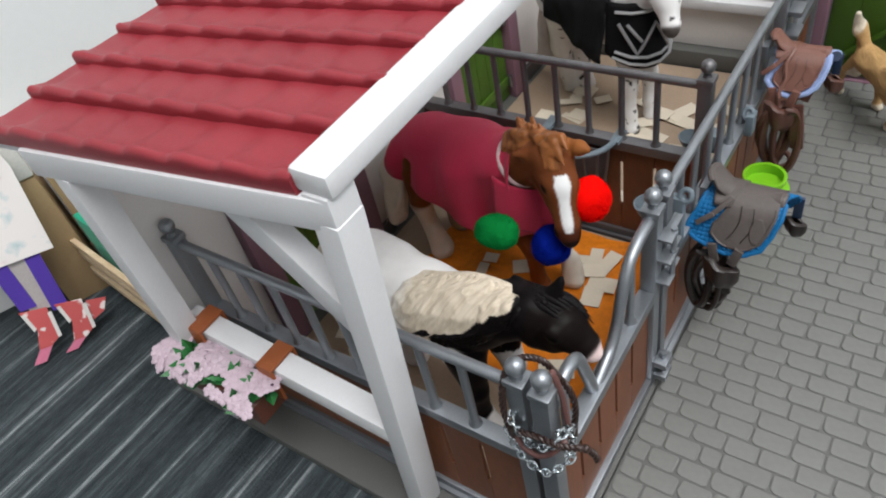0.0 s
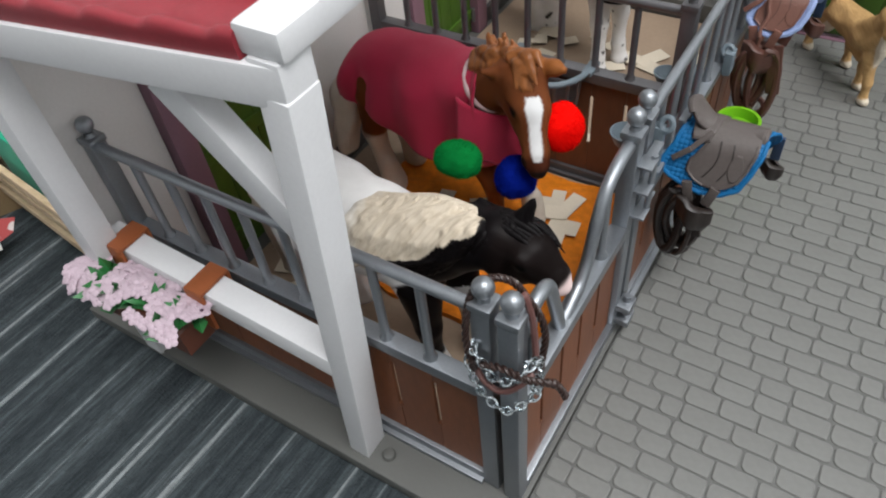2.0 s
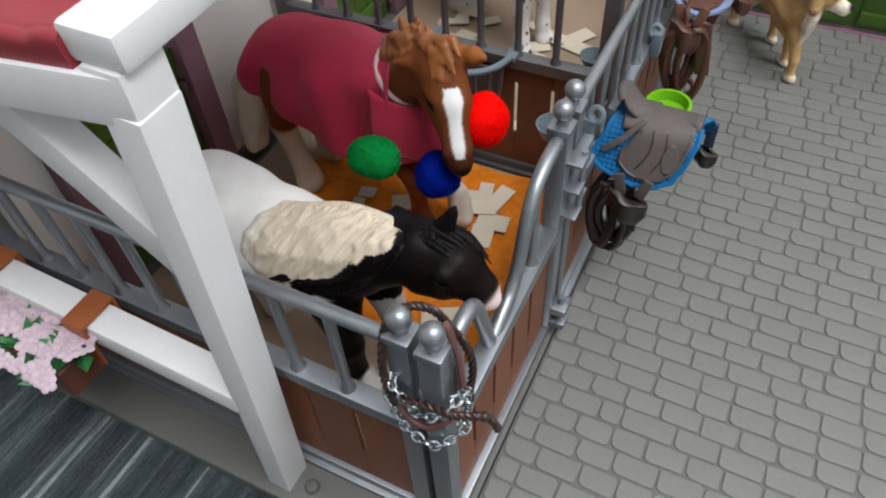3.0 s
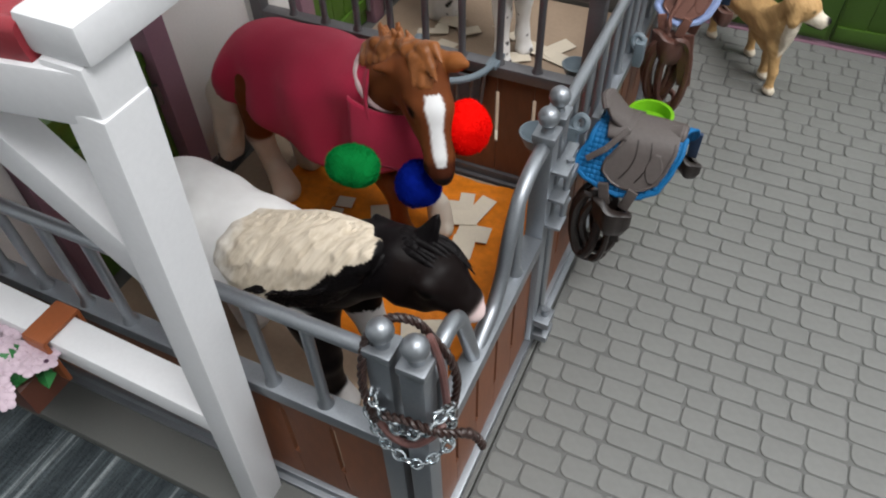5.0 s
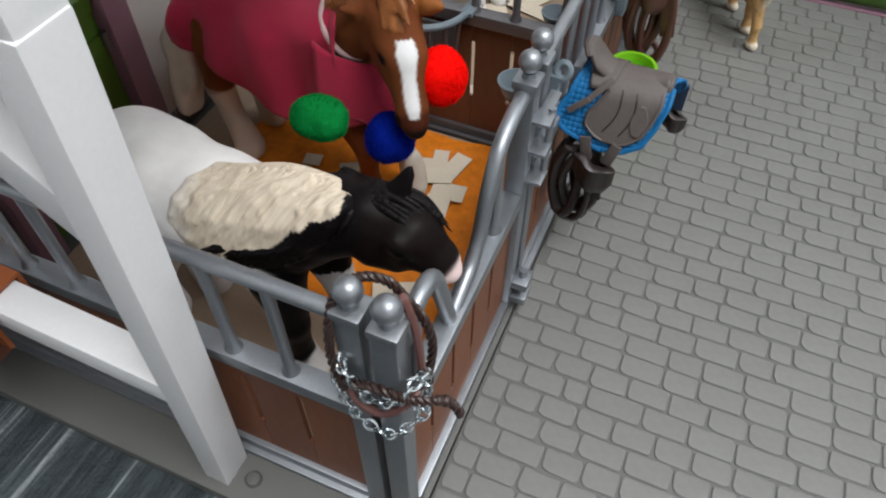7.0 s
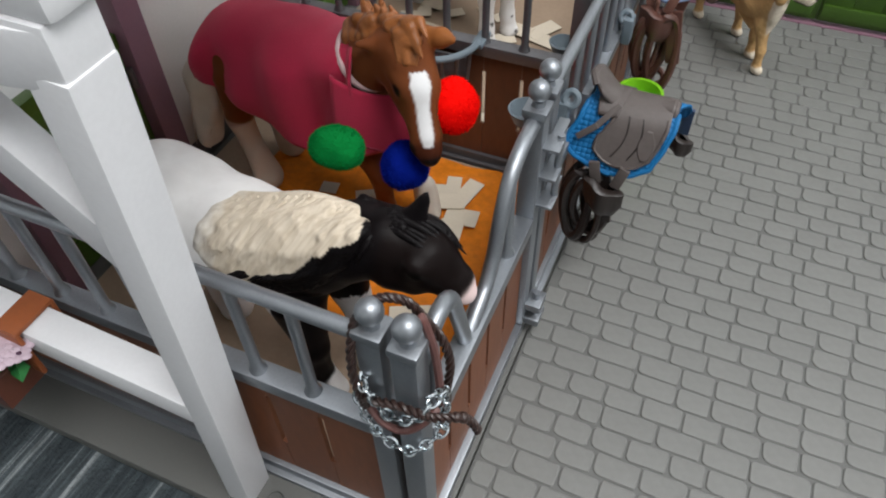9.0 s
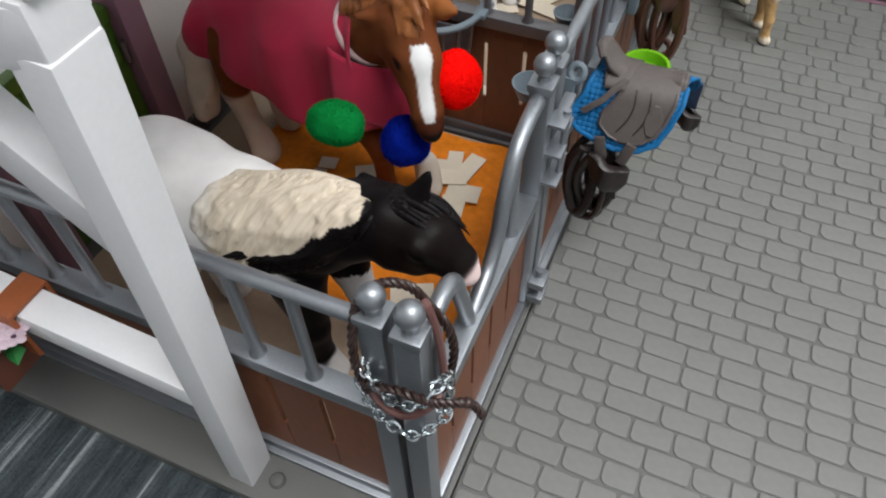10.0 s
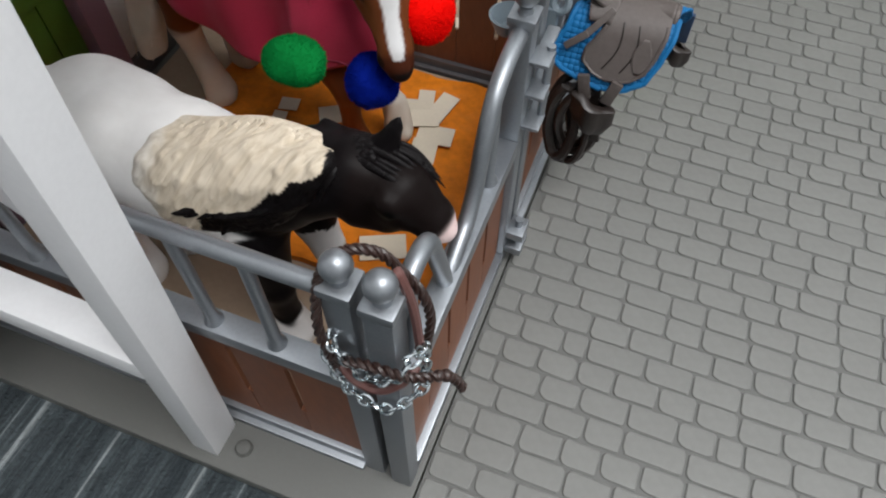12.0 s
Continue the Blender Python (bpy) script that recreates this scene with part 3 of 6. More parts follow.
def figure_mesh(name, skins, mats, locks=()):
    """One mesh out of several skins (limbs, step, melt, coat, material) and single locks (path, radii, colour) of the last material."""
    verts, colours, quads, slots = [], [], [], []
    start = 0
    for limbs, step, melt, coat, slot in skins:
        v, q, c = skin_arrays(limbs, step, melt, coat)
        quads += [[start + i for i in f] for f in q]
        slots += [slot] * len(q)
        verts.append(v)
        colours.append(c)
        start += len(v)
    for path, r0, r1, colour in locks:
        rings = lock_rings(path, r0, r1, 0.5, 0.16)
        seg = len(rings[0])
        verts.append(np.array([tuple(p) for ring in rings for p in ring]))
        colours.append(np.tile(np.array(colour), (seg * len(rings), 1)))
        faces = [[start + i * seg + k, start + i * seg + (k + 1) % seg, start + (i + 1) * seg + (k + 1) % seg, start + (i + 1) * seg + k] for i in range(len(rings) - 1) for k in range(seg)]
        faces.append([start + k for k in range(seg)][::-1])
        faces.append([start + (len(rings) - 1) * seg + k for k in range(seg)])
        quads += faces
        slots += [len(mats) - 1] * len(faces)
        start += seg * len(rings)
    me = bpy.data.meshes.new(name)
    me.from_pydata((np.vstack(verts) * CM).tolist(), [], quads)
    colours = np.vstack(colours)
    paint = me.attributes.new("coat", "FLOAT_COLOR", "POINT")
    paint.data.foreach_set("color", np.c_[colours, np.ones(len(colours))].astype(np.float32).ravel())
    for m in mats:
        me.materials.append(m)
    me.polygons.foreach_set("material_index", np.array(slots, np.int32))
    me.shade_smooth()
    return me


def coat_paint(name, rough, relief, flow=None, gloss=0.16):
    """Painted plastic in the colours of its mesh; flow: the way (Euler, degrees) along which fine hair grooves run."""
    mat, t, b = nodes(name)
    a = t.nodes.new("ShaderNodeAttribute")
    a.attribute_name = "coat"
    v = coords(t)
    n = node(t, "ShaderNodeTexNoise", Scale=700.0, Detail=4.0)
    g = node(t, "ShaderNodeTexNoise", Scale=90.0, Detail=4.0)
    for q in (n, g):
        t.links.new(v, q.inputs["Vector"])
    col = mixed(t, "MULTIPLY", 0.5, a.outputs["Color"], ramp(t, g.outputs["Fac"], ((0.3, (0.78, 0.76, 0.74)), (0.7, (1.12, 1.12, 1.12)))))
    t.links.new(col, b.inputs["Base Color"])
    b.inputs["Roughness"].default_value = rough
    b.inputs["Specular IOR Level"].default_value = gloss
    if not flow:
        bump(t, b, n.outputs["Fac"], relief, 0.0002)
        return mat
    turn, long = t.nodes.new("ShaderNodeMapping"), t.nodes.new("ShaderNodeMapping")
    turn.vector_type = "TEXTURE"
    turn.inputs["Rotation"].default_value = [radians(q) for q in flow]
    long.inputs["Scale"].default_value = (20, 800, 800)
    hair = node(t, "ShaderNodeTexNoise", Scale=1.0, Detail=3.0, Distortion=0.5)
    wander = node(t, "ShaderNodeTexNoise", Scale=60.0, Detail=0.0)
    t.links.new(v, wander.inputs["Vector"])
    t.links.new(v, turn.inputs["Vector"])
    t.links.new(turn.outputs["Vector"], long.inputs["Vector"])
    t.links.new(mixed(t, "ADD", 1.0, long.outputs["Vector"], mixed(t, "MULTIPLY", 1.0, wander.outputs["Color"], (2.2, 2.2, 2.2))), hair.inputs["Vector"])
    t.links.new(mixed(t, "MULTIPLY", 1.0, col, ramp(t, hair.outputs["Fac"], ((0.30, (0.86, 0.83, 0.78)), (0.62, (1.05, 1.05, 1.05))))), b.inputs["Base Color"])
    bump(t, b, hair.outputs["Fac"], relief, 0.0006)
    return mat


FIGURE = coat_paint("painted_figure", 0.40, 0.16, None, 0.07)
FUR = coat_paint("painted_fur", 0.6, 0.9, (0, 25, -55))
MANE = coat_paint("moulded_mane", 0.42, 0.75, (0, 43, -126), 0.10)
BLOWN_MANE = coat_paint("windblown_mane", 0.36, 0.35, (0, 12, -45), 0.30)


def noise_at(p, scale, seed=0.0):
    return np.array([noise.noise(Vector(q) * scale + Vector((seed, 0, 0))) for q in p])


WHITE_COAT, CREAM, BLACK = (0.80, 0.79, 0.78), (0.64, 0.56, 0.45), (0.005, 0.004, 0.0045)
CHESTNUT, GINGER, PINK = (0.150, 0.046, 0.016), (0.27, 0.095, 0.028), (0.72, 0.56, 0.54)
HAIR = (0.075, 8.0)


def leg(top, knee, fetlock, hoof, r, upper, lower, hoof_colour, feather=0.0):
    out = [(top, r, knee, r * 0.52, upper, None), (knee, r * 0.52, fetlock, r * 0.40, lower, None)]
    h = np.array(hoof)
    out.append((fetlock, r * 0.40, tuple(h + (0, 0, 0.25)), r * 0.5, lower, None))
    out.append((tuple(h + (0, 0, 0.12)), 0.40, tuple(h + (0.08, 0, 0.10)), 0.36, hoof_colour, None))
    if feather:
        out.append((tuple(np.array(fetlock) + (0, 0, 0.5)), r * 0.45, tuple(h + (0, 0, 0.35)), feather, lower, (0.05, 9.0)))
    return out


def horse_pinto():
    y = 3.6
    face = (0.007, 0.0045, 0.0042)
    L = [((-9.9, y + 0.1, 6.0), 1.68, (-7.2, y, 5.7), 1.56, WHITE_COAT, None),
         ((-10.0, y + 0.55, 6.2), 1.28, (-8.9, y + 0.45, 6.25), 1.22, WHITE_COAT, None),
         ((-10.0, y - 0.5, 6.4), 1.3, (-9.0, y - 0.45, 6.5), 1.22, WHITE_COAT, None),
         ((-7.2, y, 5.75), 1.6, (-5.6, y - 0.1, 5.7), 1.5, WHITE_COAT, None),
         ((-5.4, y - 0.1, 6.0), 1.42, (-4.4, y - 0.18, 6.65), 1.22, BLACK, None),
         ((-4.4, y - 0.18, 6.65), 1.22, (-3.3, y - 0.12, 7.25), 0.98, BLACK, None),
         ((-3.3, y - 0.12, 7.25), 0.98, (-2.5, y - 0.06, 7.6), 0.80, BLACK, None),
         ((-2.45, y - 0.06, 7.6), 0.78, (-1.35, y - 0.06, 7.42), 0.76, face, None),
         ((-1.35, y - 0.06, 7.42), 0.72, (-0.66, y - 0.08, 6.95), 0.50, face, None),
         ((-2.1, y - 0.32, 7.05), 0.62, (-1.6, y - 0.28, 6.9), 0.50, face, None),
         ((-2.1, y + 0.28, 7.05), 0.62, (-1.6, y + 0.24, 6.9), 0.50, face, None),
         ((-0.46, y - 0.08, 6.78), 0.38, (-0.34, y - 0.10, 6.62), 0.33, PINK, None),
         ((-1.95, y + 0.36, 8.1), 0.27, (-1.60, y + 0.46, 8.78), 0.11, BLACK, None),
         ((-1.72, y + 0.30, 8.15), 0.22, (-1.52, y + 0.48, 9.02), 0.05, BLACK, None),
         ((-2.7, y + 0.42, 7.95), 0.22, (-3.35, y + 0.62, 8.12), 0.08, BLACK, None),
         ((-1.42, y - 0.72, 7.82), 0.15, (-1.22, y - 0.70, 7.74), 0.13, face, None),
         ((-1.28, y - 0.80, 7.70), 0.085, (-1.24, y - 0.80, 7.68), 0.085, (0.002, 0.002, 0.002), None),
         ((-0.62, y - 0.48, 6.86), 0.09, (-0.56, y - 0.50, 6.80), 0.09, (0.004, 0.003, 0.003), None)]
    L += [((-11.3, y, 7.0), 0.45, (-12.1, y, 5.2), 0.70, CREAM, HAIR),
          ((-12.1, y, 5.2), 0.70, (-12.2, y, 1.6), 0.40, CREAM, HAIR)]
    L += leg((-5.0, y - 0.85, 5.0), (-4.75, y - 1.0, 2.9), (-4.7, y - 1.0, 1.1), (-4.6, y - 1.0, 0.12), 0.85, BLACK, BLACK, (0.25, 0.18, 0.12))
    L.append(((-4.7, y - 1.0, 1.3), 0.42, (-4.6, y - 1.0, 0.45), 0.58, WHITE_COAT, (0.05, 9.0)))
    L += leg((-4.7, y + 0.8, 5.0), (-4.1, y + 0.75, 2.8), (-4.0, y + 0.7, 1.1), (-3.9, y + 0.7, 0.12), 0.85, WHITE_COAT, CREAM, (0.25, 0.18, 0.12), 0.55)
    L += leg((-9.7, y - 0.8, 5.5), (-10.4, y - 0.8, 3.2), (-10.2, y - 0.8, 1.1), (-10.0, y - 0.8, 0.12), 1.15, WHITE_COAT, WHITE_COAT, (0.25, 0.18, 0.12), 0.55)
    L += leg((-9.6, y + 0.8, 5.5), (-9.9, y + 0.8, 3.2), (-9.6, y + 0.8, 1.1), (-9.4, y + 0.8, 0.12), 1.15, WHITE_COAT, WHITE_COAT, (0.25, 0.18, 0.12), 0.55)

    def coat(p, c):
        body = np.abs(c - np.array(WHITE_COAT)).max(1) < 0.02
        n = noise_at(p, 0.55, 7.0) + 0.4 * noise_at(p, 1.8, 3.0)
        flank = np.linalg.norm((p - np.array((-7.9, y - 1.6, 5.2))) / np.array((0.75, 0.8, 1.0)), axis=1) + 0.5 * n < 1.0
        chest = (p[:, 0] > -4.9 + 0.4 * n) & (p[:, 2] > 3.9 + 0.5 * n)
        c[body & (flank | chest)] = BLACK
        shoulder = (p[:, 0] < -5.35 + 0.35 * n) & (c[:, 0] < 0.02) & (p[:, 2] > 4.3)
        c[shoulder] = WHITE_COAT
        return c

    # the mane: broad moulded locks that lie on the neck, swept back and down, and curl at the withers
    q = random.Random(3)
    crest = smooth_path([(-7.0, y + 0.15, 7.12), (-6.0, y + 0.18, 7.42), (-4.7, y + 0.2, 7.92), (-3.6, y + 0.12, 8.08), (-2.6, y, 8.1)], 12)
    hem = smooth_path([(-7.5, y - 1.25, 6.05), (-7.0, y - 1.48, 5.75), (-6.0, y - 1.52, 5.80), (-5.2, y - 1.46, 6.0), (-4.3, y - 1.34, 6.35), (-3.5, y - 1.05, 6.85), (-2.9, y - 0.75, 7.35)], 9)

    def along(path, u):
        k = max(0.0, min(1.0, u)) * (len(path) - 1)
        i = min(len(path) - 2, int(k))
        return np.array(path[i].lerp(path[i + 1], k - i))

    def lying(u, v):
        """A point of the mane: u along the crest, v from the crest to the hem, bulging over the neck."""
        a, b = along(crest, u), along(hem, u)
        out = np.array((0.0, -0.60, 0.62)) * (0.85 + 0.15 * u)
        return a + (b - a) * v + out * max(0.0, math.sin(math.pi * v)) ** 0.8 * 0.70

    M = []
    for k in range(30):
        u = k / 29
        pts = [lying(u - 0.10 * v, v) for v in (0.0, 0.28, 0.56, 0.82, 1.0)]
        for (p, r0), (o, r1) in zip(zip(pts, (0.20, 0.24, 0.24, 0.20, 0.15)), zip(pts[1:], (0.24, 0.24, 0.20, 0.15, 0.10))):
            M.append((tuple(p), r0, tuple(o), r1, CREAM, None))
    for k in range(26):
        u, v0 = q.random() * 1.02, q.uniform(0.0, 0.4)
        length, sweep = q.uniform(0.55, 0.80), q.uniform(0.10, 0.24)
        pts = [lying(u - sweep * w - 0.05 * math.sin(math.pi * w + 9 * u), min(1.1, v0 + length * w)) + (0, -0.08, 0.10) for w in (0, 0.33, 0.66, 1.0)]
        for i in range(3):
            M.append((tuple(pts[i]), (0.16, 0.18, 0.14)[i], tuple(pts[i + 1]), (0.18, 0.14, 0.05)[i], CREAM, None))

    def dark_below(x):
        """The height on the near side under which the hair is black."""
        return np.interp(x, (-5.95, -5.6, -4.5, -3.8, -3.35, -3.0, -2.6), (5.0, 6.35, 6.95, 7.62, 8.02, 8.2, 8.5))

    def mane_coat(p, c):
        n = noise_at(np.c_[p @ np.array((0.75, 0.15, 0.62)), 3 * p @ np.array((-0.55, -0.6, 0.58)), p[:, 1]], 1.7, 2.0)
        edge = dark_below(p[:, 0]) + 0.22 * n
        tone = 1.0 + 0.06 * noise_at(p, 2.2, 5.0)
        c = c * tone[:, None]
        fade = np.clip((p[:, 0] + 7.25 + 0.35 * n) / 0.5, 0, 1)[:, None]
        c = c * fade + np.array((0.68, 0.64, 0.58)) * (1 - fade)
        c[p[:, 2] < edge] = BLACK
        return c

    H = []
    for k in range(70):  # short bristles along the crest
        u, v0 = q.uniform(-0.02, 0.98), q.uniform(-0.04, 0.04)
        sweep = 0.05 * (1.35 - 0.5 * u)
        pts = [lying(u - sweep * w, v0 + 0.16 * w) + np.array((0, -0.17, 0.18)) * (1 - 0.4 * w) for w in (0, 0.5, 1.0)]
        tone = q.uniform(0.96, 1.03)
        H.append((pts, q.uniform(0.05, 0.075), 0.02, tuple(v * tone for v in CREAM)))
    for k in range(60):  # forelock over the forehead
        v = q.uniform(-0.75, 1.0)
        root = np.array((-2.62 + q.uniform(-0.15, 0.3), y + 0.02 + 0.40 * v, 8.24 - 0.16 * v * v))
        tip = root + np.array((1.45 + q.uniform(-0.6, 0.55), 0.14 * v + q.uniform(-0.2, 0.1), -0.60 + q.uniform(-0.25, 0.15)))
        H.append(([root, root + np.array((0.45, 0.08 * v, 0.14)), root * 0.35 + tip * 0.65 + np.array((0.05, 0.10 * v, 0.32)), tip], q.uniform(0.09, 0.14), 0.04, BLACK))
    for k in range(16):  # dark locks that part to the near side behind the ears
        root = np.array((-2.75 + q.uniform(-0.25, 0.3), y - 0.05 + q.uniform(-0.2, 0.1), 8.22))
        tip = root + np.array((-0.25 + q.uniform(-0.35, 0.2), -0.72 + q.uniform(-0.15, 0.15), -0.62 + q.uniform(-0.3, 0.15)))
        H.append(([root, (root + tip) / 2 + np.array((0.08, -0.26, 0.30)), tip], q.uniform(0.12, 0.17), 0.05, BLACK))
    for k in range(14):  # ragged dark ends below the cream
        u = 0.30 + 0.5 * q.random()
        root = lying(u, 0.80) + (0, -0.06, 0.08)
        tip = lying(u - 0.10 - 0.08 * q.random(), 0.92) + (-0.12, -0.16, 0.10)
        H.append(([root, (root + tip) / 2 + np.array((0, -0.12, 0.06)), tip], q.uniform(0.10, 0.15), 0.03, BLACK))
    me = figure_mesh("toy_horse", [(L, 0.075, 0.09, coat, 0), (M, 0.05, 0.022, mane_coat, 1)], (FIGURE, MANE), H)
    return tagged(new("toy_horse", me), "black and white toy horse with a cream mane", "toy horse", "toy horses")


def horse_brown():
    TAIL = (0.70, 0.64, 0.55)
    L = [((-12.0, 11.2, 6.1), 1.45, (-9.0, 11.0, 6.05), 1.50, CHESTNUT, None),
         ((-9.0, 11.0, 6.05), 1.45, (-7.5, 10.75, 6.0), 1.32, CHESTNUT, None),
         ((-7.4, 10.7, 6.3), 1.12, (-6.0, 10.4, 7.8), 0.95, CHESTNUT, None),
         ((-6.0, 10.4, 7.8), 1.02, (-4.95, 10.0, 8.55), 0.86, CHESTNUT, None),
         ((-4.80, 9.85, 8.55), 0.80, (-4.20, 9.35, 7.75), 0.64, CHESTNUT, None),
         ((-4.20, 9.35, 7.75), 0.60, (-3.72, 8.75, 6.50), 0.45, CHESTNUT, None),
         ((-5.0, 9.75, 7.8), 0.66, (-4.4, 9.25, 7.1), 0.46, CHESTNUT, None),
         ((-3.70, 8.72, 6.40), 0.43, (-3.60, 8.60, 6.10), 0.39, (0.07, 0.02, 0.01), None),
         ((-3.56, 8.55, 5.98), 0.35, (-3.52, 8.50, 5.88), 0.31, (0.012, 0.010, 0.010), None),
         ((-4.25, 10.25, 8.90), 0.27, (-3.75, 10.10, 9.05), 0.26, GINGER, None),
         ((-3.75, 10.10, 9.05), 0.25, (-3.38, 10.0, 9.12), 0.12, GINGER, None),
         ((-5.6, 9.5, 8.75), 0.24, (-6.0, 9.15, 8.85), 0.11, CHESTNUT, None),
         ((-4.60, 8.93, 7.88), 0.145, (-4.56, 8.90, 7.84), 0.145, (0.004, 0.004, 0.004), None),
         ((-4.90, 9.15, 8.14), 0.15, (-4.45, 8.92, 8.06), 0.13, CHESTNUT, None),
         ((-3.98, 8.36, 6.28), 0.10, (-3.93, 8.33, 6.18), 0.10, (0.01, 0.006, 0.005), None),
         ((-4.55, 9.0, 7.3), 0.10, (-4.15, 8.62, 6.75), 0.07, CHESTNUT, None),
         ((-13.2, 11.2, 6.5), 0.4, (-14.0, 10.8, 4.6), 0.72, TAIL, HAIR),
         ((-14.0, 10.8, 4.6), 0.74, (-14.2, 10.3, 2.2), 0.55, TAIL, HAIR)]
    # windblown mane and forelock: thick locks that sweep over the crest to the poll
    q = random.Random(8)
    H, M = [], []

    def crest(u):
        return np.array((-7.0 + 2.4 * u, 10.6 - 0.67 * u, 8.5 + 0.85 * u ** 0.8))

    for k in range(9):
        u = k / 8
        M.append((tuple(crest(u) - (0, 0, 0.12)), 0.34, tuple(crest(u) + (0.12, -0.46, -0.22)), 0.28, GINGER, None))
    for k in range(34):
        u = (k + q.random()) / 34
        root = crest(u) + (q.uniform(-0.1, 0.1), q.uniform(-0.05, 0.2), q.uniform(-0.05, 0.05))
        reach = q.uniform(0.75, 1.35)
        flip = q.uniform(0.10, 0.34) if k % 3 == 0 else q.uniform(-0.15, 0.08)
        mid = root + np.array((0.32 * reach, -0.36 * reach, 0.28))
        tip = root + np.array((0.72 * reach, -0.70 * reach, -0.05 + flip - 0.22 * reach))
        tone = q.uniform(0.72, 1.12)
        r = q.uniform(0.13, 0.19)
        colour = tuple(v * tone for v in GINGER)
        M.append((tuple(root), r, tuple(mid), r * 1.1, colour, None))
        M.append((tuple(mid), r * 1.1, tuple(tip), r * 0.30, colour, None))
    for k in range(14):  # back tips, flicked up
        u = q.uniform(0.0, 0.75)
        root = crest(u) + (q.uniform(-0.1, 0.1), q.uniform(0.0, 0.2), 0.02)
        tip = root + np.array((q.uniform(-0.40, 0.15), q.uniform(-0.1, 0.35), q.uniform(0.30, 0.50)))
        M.append((tuple(root), 0.16, tuple(tip), 0.05, GINGER, None))
    for k in range(16):  # forelock, gathered between the ears
        v = q.uniform(-1, 1)
        root = np.array((-4.85 + 0.30 * v, 9.85 + 0.15 * v, 9.28))
        mid = root + np.array((0.20, -0.34, 0.05))
        tip = np.array((-4.42 + 0.24 * v + q.uniform(-0.1, 0.1), 9.12 + 0.10 * v, 8.62 + q.uniform(-0.12, 0.12)))
        r = q.uniform(0.12, 0.17)
        tone = q.uniform(0.75, 1.1)
        colour = tuple(w * tone for w in GINGER)
        M.append((tuple(root), r, tuple(mid), r * 1.1, colour, None))
        M.append((tuple(mid), r * 1.1, tuple(tip), r * 0.5, colour, None))
    for k in range(46):  # tail
        v, w = q.uniform(-0.5, 0.5), q.uniform(-0.5, 0.5)
        H.append(([(-13.2, 11.2, 6.5), (-13.9 + v * 0.6, 10.9 + w * 0.8, 5.3), (-14.2 + v, 10.6 + w, 3.3), (-14.25 + v * 0.9, 10.2 + w, 1.6 + q.random())], 0.15, 0.06, TAIL))
    hoof, sock = (0.30, 0.24, 0.18), (0.62, 0.56, 0.48)
    L += leg((-7.2, 10.0, 5.0), (-6.2, 10.0, 2.9), (-6.2, 10.1, 1.2), (-6.05, 10.1, 0.42), 0.80, CHESTNUT, CHESTNUT, hoof)
    L += leg((-7.0, 11.4, 5.0), (-5.6, 11.3, 3.0), (-5.0, 11.05, 1.3), (-4.85, 10.95, 0.42), 0.80, CHESTNUT, sock, hoof, 0.5)
    L += leg((-12.2, 10.6, 5.2), (-12.5, 10.4, 3.4), (-11.95, 10.3, 1.3), (-11.7, 10.25, 0.42), 0.95, CHESTNUT, sock, hoof, 0.55)
    L += leg((-12.4, 12.0, 5.2), (-12.7, 12.3, 3.3), (-12.1, 12.4, 1.3), (-11.9, 12.4, 0.42), 1.0, CHESTNUT, sock, hoof, 0.52)

    def coat(p, c):
        a, b = np.array((-4.18, 9.22, 8.35)), np.array((-3.52, 8.36, 6.30))
        u = np.clip((p - a) @ (b - a) / ((b - a) @ (b - a)), 0, 1)
        out = p - a - u[:, None] * (b - a)
        off = np.abs(out @ np.array((0.70, 0.71, 0.0)))
        front = (p - np.array((-4.25, 9.35, 7.7))) @ np.array((0.60, -0.62, 0.5))
        wide = np.interp(u, (0, 0.18, 0.45, 0.8, 1.0), (0.24, 0.30, 0.19, 0.21, 0.12)) + 0.02 * noise_at(p, 4.0) - off
        blaze = (u > 0.0) & (u < 0.97) & (front > 0.05) & (c[:, 0] < 0.26)
        w = np.where(blaze, np.clip(wide / 0.05 + 0.5, 0, 1), 0)[:, None]
        return c * (1 - w) + w * np.array((0.76, 0.76, 0.76))

    me = figure_mesh("toy_horse", [(L, 0.075, 0.09, coat, 0), (M, 0.05, 0.02, None, 1)], (FIGURE, BLOWN_MANE), H)
    return tagged(new("toy_horse", me), "chestnut toy horse with a white blaze and tail", "toy horse", "toy horses")


